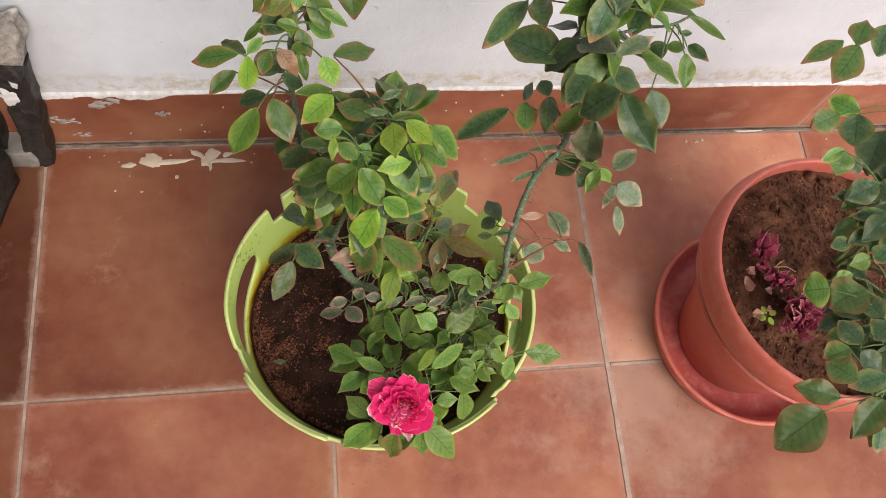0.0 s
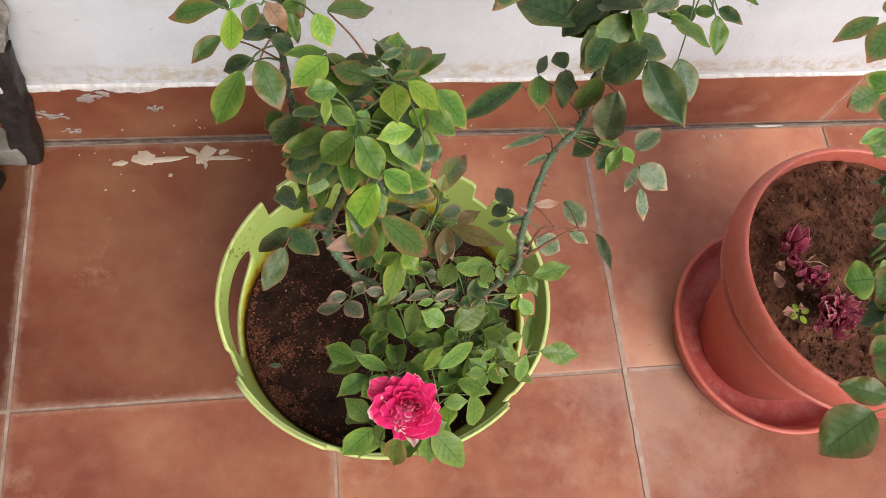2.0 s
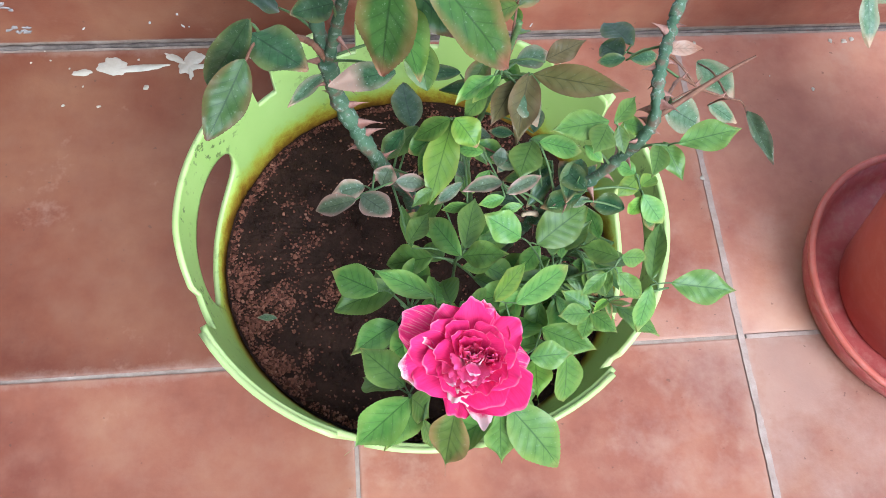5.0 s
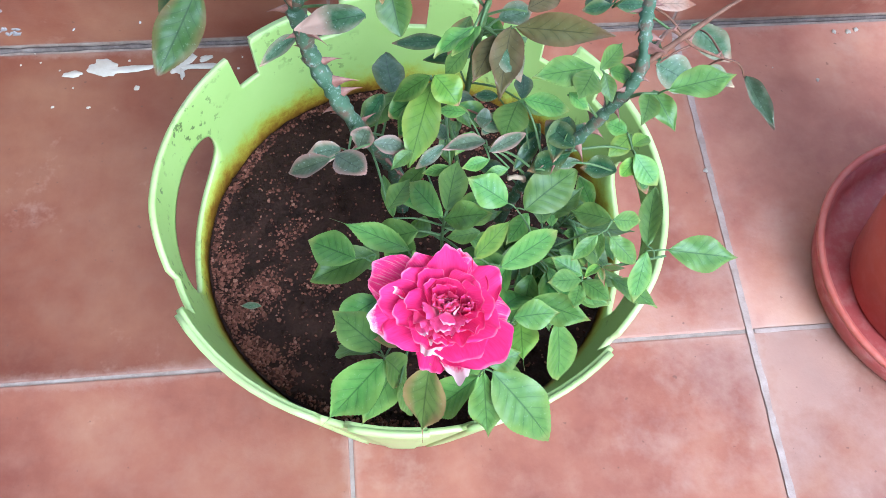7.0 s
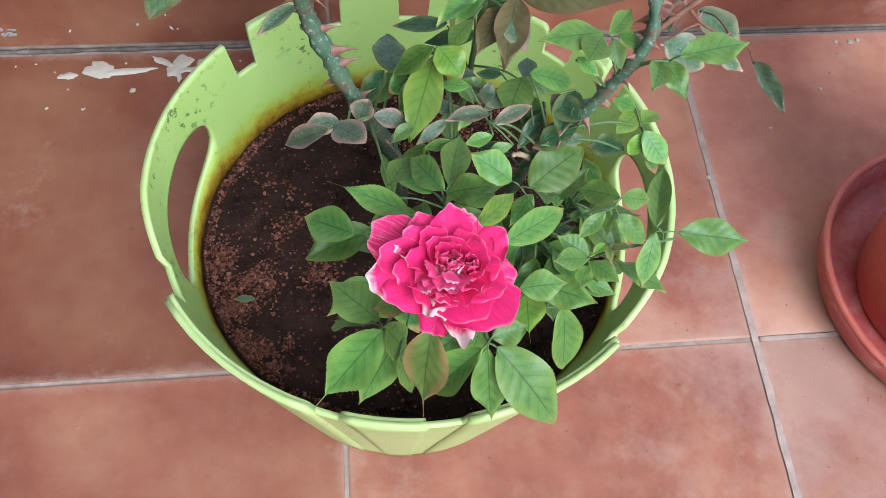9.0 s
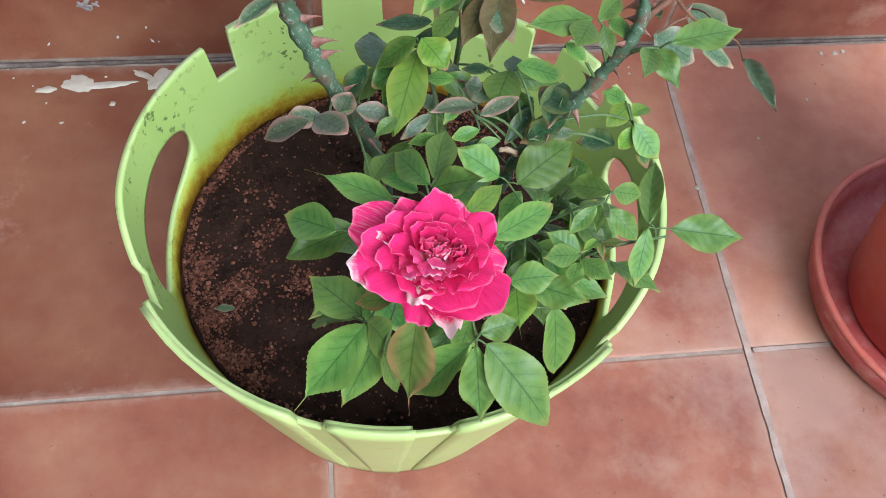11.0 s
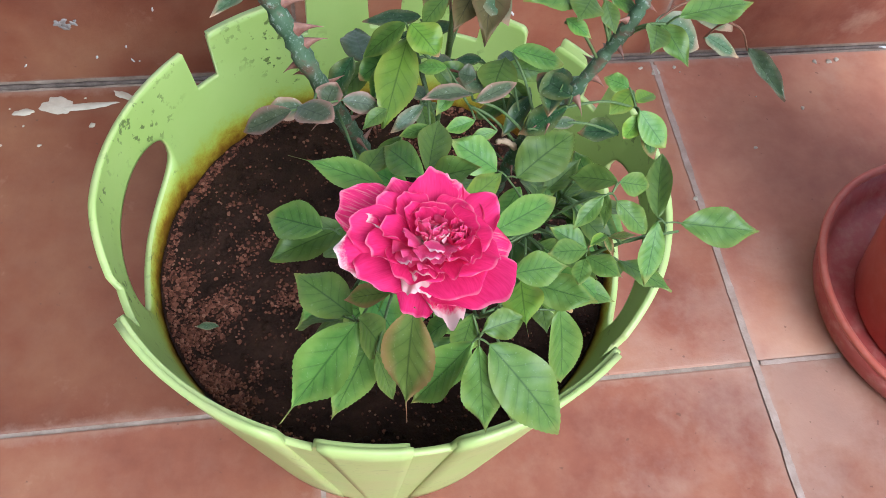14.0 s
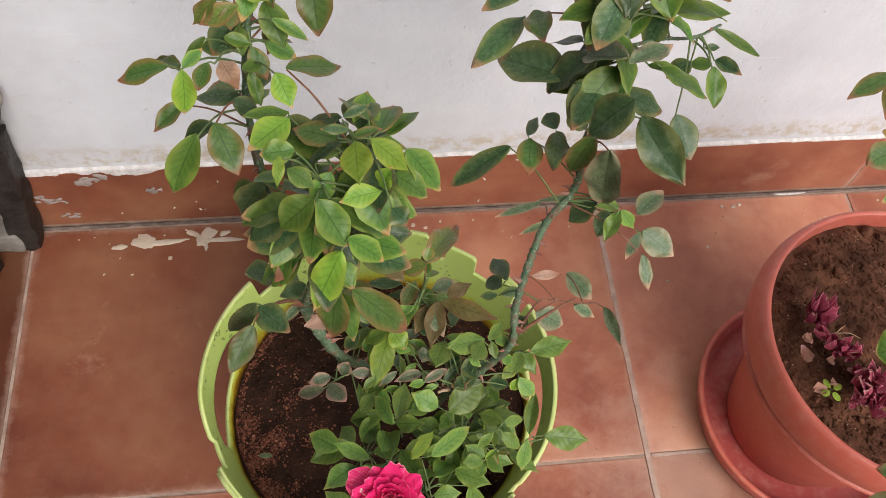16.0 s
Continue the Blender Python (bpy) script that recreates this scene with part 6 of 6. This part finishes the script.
petal((2.2, 5.9, 1.0), (7.5, 20.0, 3.0), 0.42, 0.1, 0.05, 0.15, PETAL, white=0.55, veins=0.2)
# second ring, lips folding back
petal((1.3, 1.0, 2.5), (5.5, -15.0, 7.0), 0.72, 0.1, 0.03, 0.4, PETAL, white=0.1)
petal((-0.8, 1.8, 2.5), (-7.5, -10.0, 8.0), 0.73, 0.1, 0.06, 0.3, PETAL, white=0.1)
petal((-2.5, 4.3, 2.5), (-18.5, 6.0, 7.0), 0.55, 0.1, 0.05, 0.4, PETAL, white=0.15, roll=-12)
petal((-1.9, 4.6, 2.5), (-14.5, 8.0, 8.0), 0.38, 0.1, 0.04, 0.5, PETAL, white=0.72, roll=20)
petal((-1.4, 5.3, 2.5), (-11.5, 12.0, 8.0), 0.64, 0.25, 0.06, 0.2, PETAL, white=0.05)
petal((-0.6, 5.3, 2.5), (-6.5, 12.0, 9.0), 0.7, 0.3, 0.06, 0.15, PETAL, white=0.08)
petal((0.7, 5.0, 2.5), (1.5, 10.0, 10.0), 0.95, 0.4, 0.04, 0.15, PETAL, white=0.06)
petal((2.1, 4.6, 2.5), (10.5, 8.0, 8.0), 0.96, 0.2, 0.06, 0.15, PETAL, white=0.08, veins=0.2)
petal((2.3, 3.7, 2.5), (11.5, 2.0, 10.0), 0.72, 0.2, 0.06, 0.15, PETAL, white=0.1)
petal((2.7, 3.4, 2.5), (14.5, 0.0, 7.0), 0.7, 0.1, 0.05, 0.3, PETAL, white=0.15)
petal((2.6, 2.1, 2.5), (13.5, -8.0, 8.0), 0.68, 0.1, 0.06, 0.35, PETAL, white=0.1)
petal((-0.6, 1.4, 2.5), (-6.5, -12.0, 6.0), 0.33, 0.1, 0.03, 0.5, PETAL, white=0.95, roll=15)
petal((-0.1, 1.3, 2.5), (-3.5, -13.0, 7.0), 0.36, 0.1, 0.03, 0.5, PETAL, white=0.85, roll=-15)
petal((-1.9, 3.0, 2.5), (-14.5, -2.0, 9.0), 0.57, 0.1, 0.05, 0.35, PETAL, white=0.06)
# third ring, standing up round the heart
petal((1.1, 0.2, 4.0), (3.5, -11.0, 11.0), 0.68, 0.1, 0.1, 0.3, PETAL, white=0.12)
petal((-0.1, 0.2, 4.0), (-2.5, -11.0, 11.0), 0.48, 0.1, 0.06, 0.4, PETAL, white=0.6, roll=18)
petal((-1.9, 2.8, 4.0), (-11.5, 2.0, 11.0), 0.56, 0.3, 0.08, 0.3, PETAL, white=0.2)
petal((-0.7, 4.0, 4.0), (-5.5, 8.0, 11.0), 0.66, 0.4, 0.06, 0.15, PETAL, white=0.08)
petal((-0.1, 3.8, 4.0), (-2.5, 7.0, 12.0), 0.6, 0.5, 0.07, 0.15, PETAL, white=0.06)
petal((1.1, 3.6, 4.0), (3.5, 6.0, 12.0), 0.64, 0.5, 0.07, 0.15, PETAL, white=0.08)
petal((2.1, 0.8, 4.0), (8.5, -8.0, 11.0), 0.62, 0.2, 0.08, 0.3, PETAL, white=0.1)
petal((2.3, 1.6, 4.0), (9.5, -4.0, 12.0), 0.53, 0.3, 0.08, 0.2, PETAL, white=0.1)
petal((-1.3, 1.4, 4.0), (-8.5, -5.0, 11.0), 0.54, 0.1, 0.08, 0.3, INNER_PETAL, white=0.1)
# narrow pale petals folded into the heart
petal((-7.5, -1.0, 8.0), (-6.5, -9.0, 13.0), 0.29, 0.1, 0.05, 0.2, INNER_PETAL, white=0.75)
petal((-0.5, -1.0, 9.0), (-2.5, -8.0, 13.0), 0.57, 0.1, 0.06, 0.35, INNER_PETAL, white=0.66)
petal((0.5, -1.0, 10.0), (-0.5, -6.0, 13.0), 0.62, 0.1, 0.06, 0.3, INNER_PETAL, white=0.8)
petal((-2.5, 0.0, 8.0), (-6.5, -2.0, 13.0), 0.74, 0.1, 0.07, 0.3, INNER_PETAL, white=0.45)
petal((-1.5, 2.0, 7.0), (-4.5, 1.0, 13.0), 0.54, 0.6, 0.08, 0.15, INNER_PETAL, white=0.15, veins=0.3)
petal((-0.5, 2.0, 7.0), (-2.5, 2.0, 13.0), 0.37, 0.8, 0.1, 0.15, INNER_PETAL, white=0.3, veins=0.4)
petal((1.5, 2.0, 7.0), (3.5, 2.0, 13.0), 0.58, 0.6, 0.1, 0.15, INNER_PETAL, white=0.35, veins=0.3)
petal((0.5, 1.0, 8.0), (3.5, -1.0, 13.0), 0.45, 0.6, 0.1, 0.15, INNER_PETAL, white=0.45, veins=0.3)
petal((2.5, -1.0, 8.0), (3.5, -7.0, 13.0), 0.54, 0.1, 0.08, 0.3, INNER_PETAL, white=0.5, veins=0.2)
petal((0.5, -2.0, 8.0), (0.5, -9.0, 13.0), 0.55, 0.1, 0.08, 0.3, INNER_PETAL, white=0.3, veins=0.2)
petal((-2.5, -3.0, 7.0), (-5.5, -9.0, 12.0), 0.51, 0.1, 0.08, 0.3, INNER_PETAL, white=0.2, veins=0.1)
# crumpled small petals packed round the heart
rnd = random.Random(5)
for k in range(16):
    a, r = 2.4 * k + rnd.uniform(-0.3, 0.3), rnd.uniform(1.0, 4.6)
    foot = (0.5 + 0.5 * r * math.cos(a), 1.5 + 0.5 * r * math.sin(a), 5.0)
    petal(foot, (0.5 + r * math.cos(a), 1.5 + r * math.sin(a), rnd.uniform(9.5, 12.5)), rnd.uniform(0.28, 0.5), rnd.uniform(0.3, 0.9), rnd.uniform(0.06, 0.14), rnd.uniform(-0.1, 0.4), INNER_PETAL, white=rnd.choice((0.0, 0.2, 0.5, 0.75)), veins=0.4, roll=rnd.uniform(-40, 40))
# a small rosette curled up beside the heart
for k in range(8):
    a, r = 2.4 * k, 0.9 + 0.42 * k
    foot = (6.2 + 0.6 * r * math.cos(a), 0.2 + 0.6 * r * math.sin(a), 6.5)
    petal(foot, (6.4 + r * math.cos(a), 0.0 + r * math.sin(a), 13.0 - 0.15 * r), 0.50, 0.6, 0.07, 0.10 + 0.03 * k, INNER_PETAL if k < 4 else PETAL, white=0.1, veins=0.2)
sepal_shape = leaf_mesh("L", 4, "v")
for k in range(5):
    ob = new("sepal", sepal_shape)
    ob.matrix_basis = Matrix.Rotation(radians(72 * k + 20), 4, "Z") @ Matrix.Rotation(radians(-25), 4, "X") @ Matrix.Translation((0, 0.001, -0.0045)) @ Matrix.Diagonal((0.005, 0.016, 0.01, 1))
    ob.parent = flower
hip = bmesh.new()
bmesh.ops.create_uvsphere(hip, u_segments=14, v_segments=10, radius=0.0034)
ob = part("hip", hip, TWIG, flower)
ob.location = (0, 0, -0.0020)

# ---- rose in the red pot ----
RED_CANES = [
    [(0.158, -0.250, 0.190), (0.160, -0.240, 0.240), (0.150, -0.215, 0.320), (0.125, -0.185, 0.380), (0.118, -0.165, 0.420)],
    [(0.158, -0.252, 0.190), (0.154, -0.268, 0.240), (0.120, -0.300, 0.310), (0.085, -0.330, 0.345), (0.070, -0.360, 0.350)],
    [(0.162, -0.250, 0.190), (0.165, -0.255, 0.260), (0.140, -0.260, 0.330), (0.110, -0.268, 0.352)],
    [(0.160, -0.254, 0.190), (0.150, -0.300, 0.260), (0.105, -0.370, 0.330), (0.050, -0.395, 0.355)],
    [(0.160, -0.252, 0.190), (0.134, -0.262, 0.270), (0.114, -0.258, 0.325), (0.108, -0.236, 0.345)],
    [(0.157, -0.258, 0.190), (0.122, -0.288, 0.275), (0.094, -0.314, 0.322), (0.078, -0.345, 0.330)],
]
red_rose = thing("rose_bush", "rose bush with dark green, brown-edged leaves in the brick-red pot", "rose bush")
for i, line in enumerate(RED_CANES):
    cane(red_rose, line, 0.0024, 0.0011, 4, 40 + i, TWIG)
for rows in SPRIGS_E:
    sprig(red_rose, rows, RED_CANES, TWIG)
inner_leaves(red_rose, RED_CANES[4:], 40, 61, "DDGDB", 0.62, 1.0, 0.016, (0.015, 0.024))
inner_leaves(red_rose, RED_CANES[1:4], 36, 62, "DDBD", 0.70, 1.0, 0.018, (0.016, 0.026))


def withered(name, label, at, spread, count, seed):
    head = thing(name, label, "withered rose", at, "withered blooms on the soil")
    rnd = random.Random(seed)
    shapes = [petal_mesh("dry_petal", seed + k, 1.1, 0.34, -0.5, WITHERED, 0.50) for k in range(4)]
    for k in range(count):
        ob = new("petal", shapes[k % 4])
        s = spread * rnd.uniform(0.35, 0.80)
        ob.color = (rnd.choice((0.0, 0.2, 0.6)), rnd.uniform(0.2, 1.0), 0, 1)
        ob.matrix_world = Matrix.Translation(Vector(at) + Vector((rnd.gauss(0, spread * 0.2), rnd.gauss(0, spread * 0.2), 0.002 + rnd.random() * spread * 0.25))) @ Matrix.Rotation(rnd.uniform(0, 6.28), 4, "Z") @ Matrix.Rotation(radians(rnd.uniform(-5, 65)), 4, "X") @ Matrix.Rotation(radians(rnd.uniform(-60, 60)), 4, "Y") @ Matrix.Scale(s, 4)
        ob.parent = head
        ob.matrix_parent_inverse = head.matrix_basis.inverted()
    return head


PALE_PETAL = petal_material("dry_buff_petal", (0.34, 0.17, 0.12), (0.48, 0.28, 0.20), (0.52, 0.36, 0.27))
DEAD = "withered purple-pink rose bloom lying on the dry soil"
withered("withered_rose", DEAD, (0.102, -0.306, 0.2085), 0.025, 46, 3)
withered("withered_rose", DEAD, (0.079, -0.245, 0.2085), 0.025, 13, 5)
withered("withered_rose", DEAD, (0.092, -0.274, 0.2075), 0.021, 12, 7)
buff = random.Random(8)
for k in range(9):
    ob = new("fallen_petal", petal_mesh("fallen_petal", 70 + k, 0.8, 0.2, -0.4, PALE_PETAL, 0.6))
    x, y = buff.uniform(0.060, 0.112), buff.uniform(-0.298, -0.260)
    ob.color = (0.6, 0.6, 0, 1)
    ob.matrix_world = Matrix.Translation((x, y, 0.2105)) @ Matrix.Rotation(buff.uniform(0, 6.28), 4, "Z") @ Matrix.Rotation(buff.uniform(-0.3, 0.4), 4, "X") @ Matrix.Scale(buff.uniform(0.009, 0.014), 4)
    tagged(ob, "dry buff-pink fallen rose petal on the soil", "petal", "fallen petals")
straw = random.Random(14)
for k in range(7):
    x, y, turn = 0.098 + straw.uniform(-0.010, 0.014), -0.260 + straw.uniform(-0.010, 0.010), straw.uniform(-0.6, 1.2)
    dx, dy = 0.011 * math.cos(turn), 0.011 * math.sin(turn)
    ob = part("dry_straw", tube([(x - dx, y - dy, 0.2085), (x, y, 0.2125 + straw.uniform(0, 0.003)), (x + dx, y + dy, 0.2100)], 0.0005, 0.0002, 5, 5), CUT_WOOD, None)
    tagged(ob, "thin dry straw lying on the brown soil", "straw", "dry straws")
seedling = thing("seedling", "tiny bright green weed seedling with round leaves", "seedling", (0.074, -0.299, 0.2045))
for k, turn in enumerate((20, 110, 200, 290)):
    stem = part("stem", tube([(0, 0, -0.003), (0.001 * math.cos(k), 0.001 * math.sin(k), 0.004), (-0.004 * math.sin(radians(turn)), 0.004 * math.cos(radians(turn)), 0.008)], 0.0004, 0.0003, 5, 3), TWIG, seedling)
    bm = lathe([(0.0001, 0.0), (0.6, 0.02), (1.0, 0.0)], 16)
    lobe = part("seed_leaf", bm, LEAF["Y"], seedling)
    lobe.matrix_basis = Matrix.Translation((-0.0055 * math.sin(radians(turn)), 0.0055 * math.cos(radians(turn)), 0.008)) @ Matrix.Rotation(radians(turn), 4, "Z") @ Matrix.Diagonal((0.0026, 0.0036, 0.003, 1))

# a torn scrap of leaf on the soil of the green pot
scrap = new("leaf_scrap", leaf_mesh("P", 3, "v"))
scrap.matrix_world = Matrix.Translation(POT + Vector((-0.082, -0.034, 0.1565))) @ pose(0, 0, 0, -6, 12, 80) @ Matrix.Diagonal((0.0042, 0.0115, 0.009, 1))
tagged(scrap, "small torn grey-green leaf scrap lying on the soil granules", "leaf scrap")
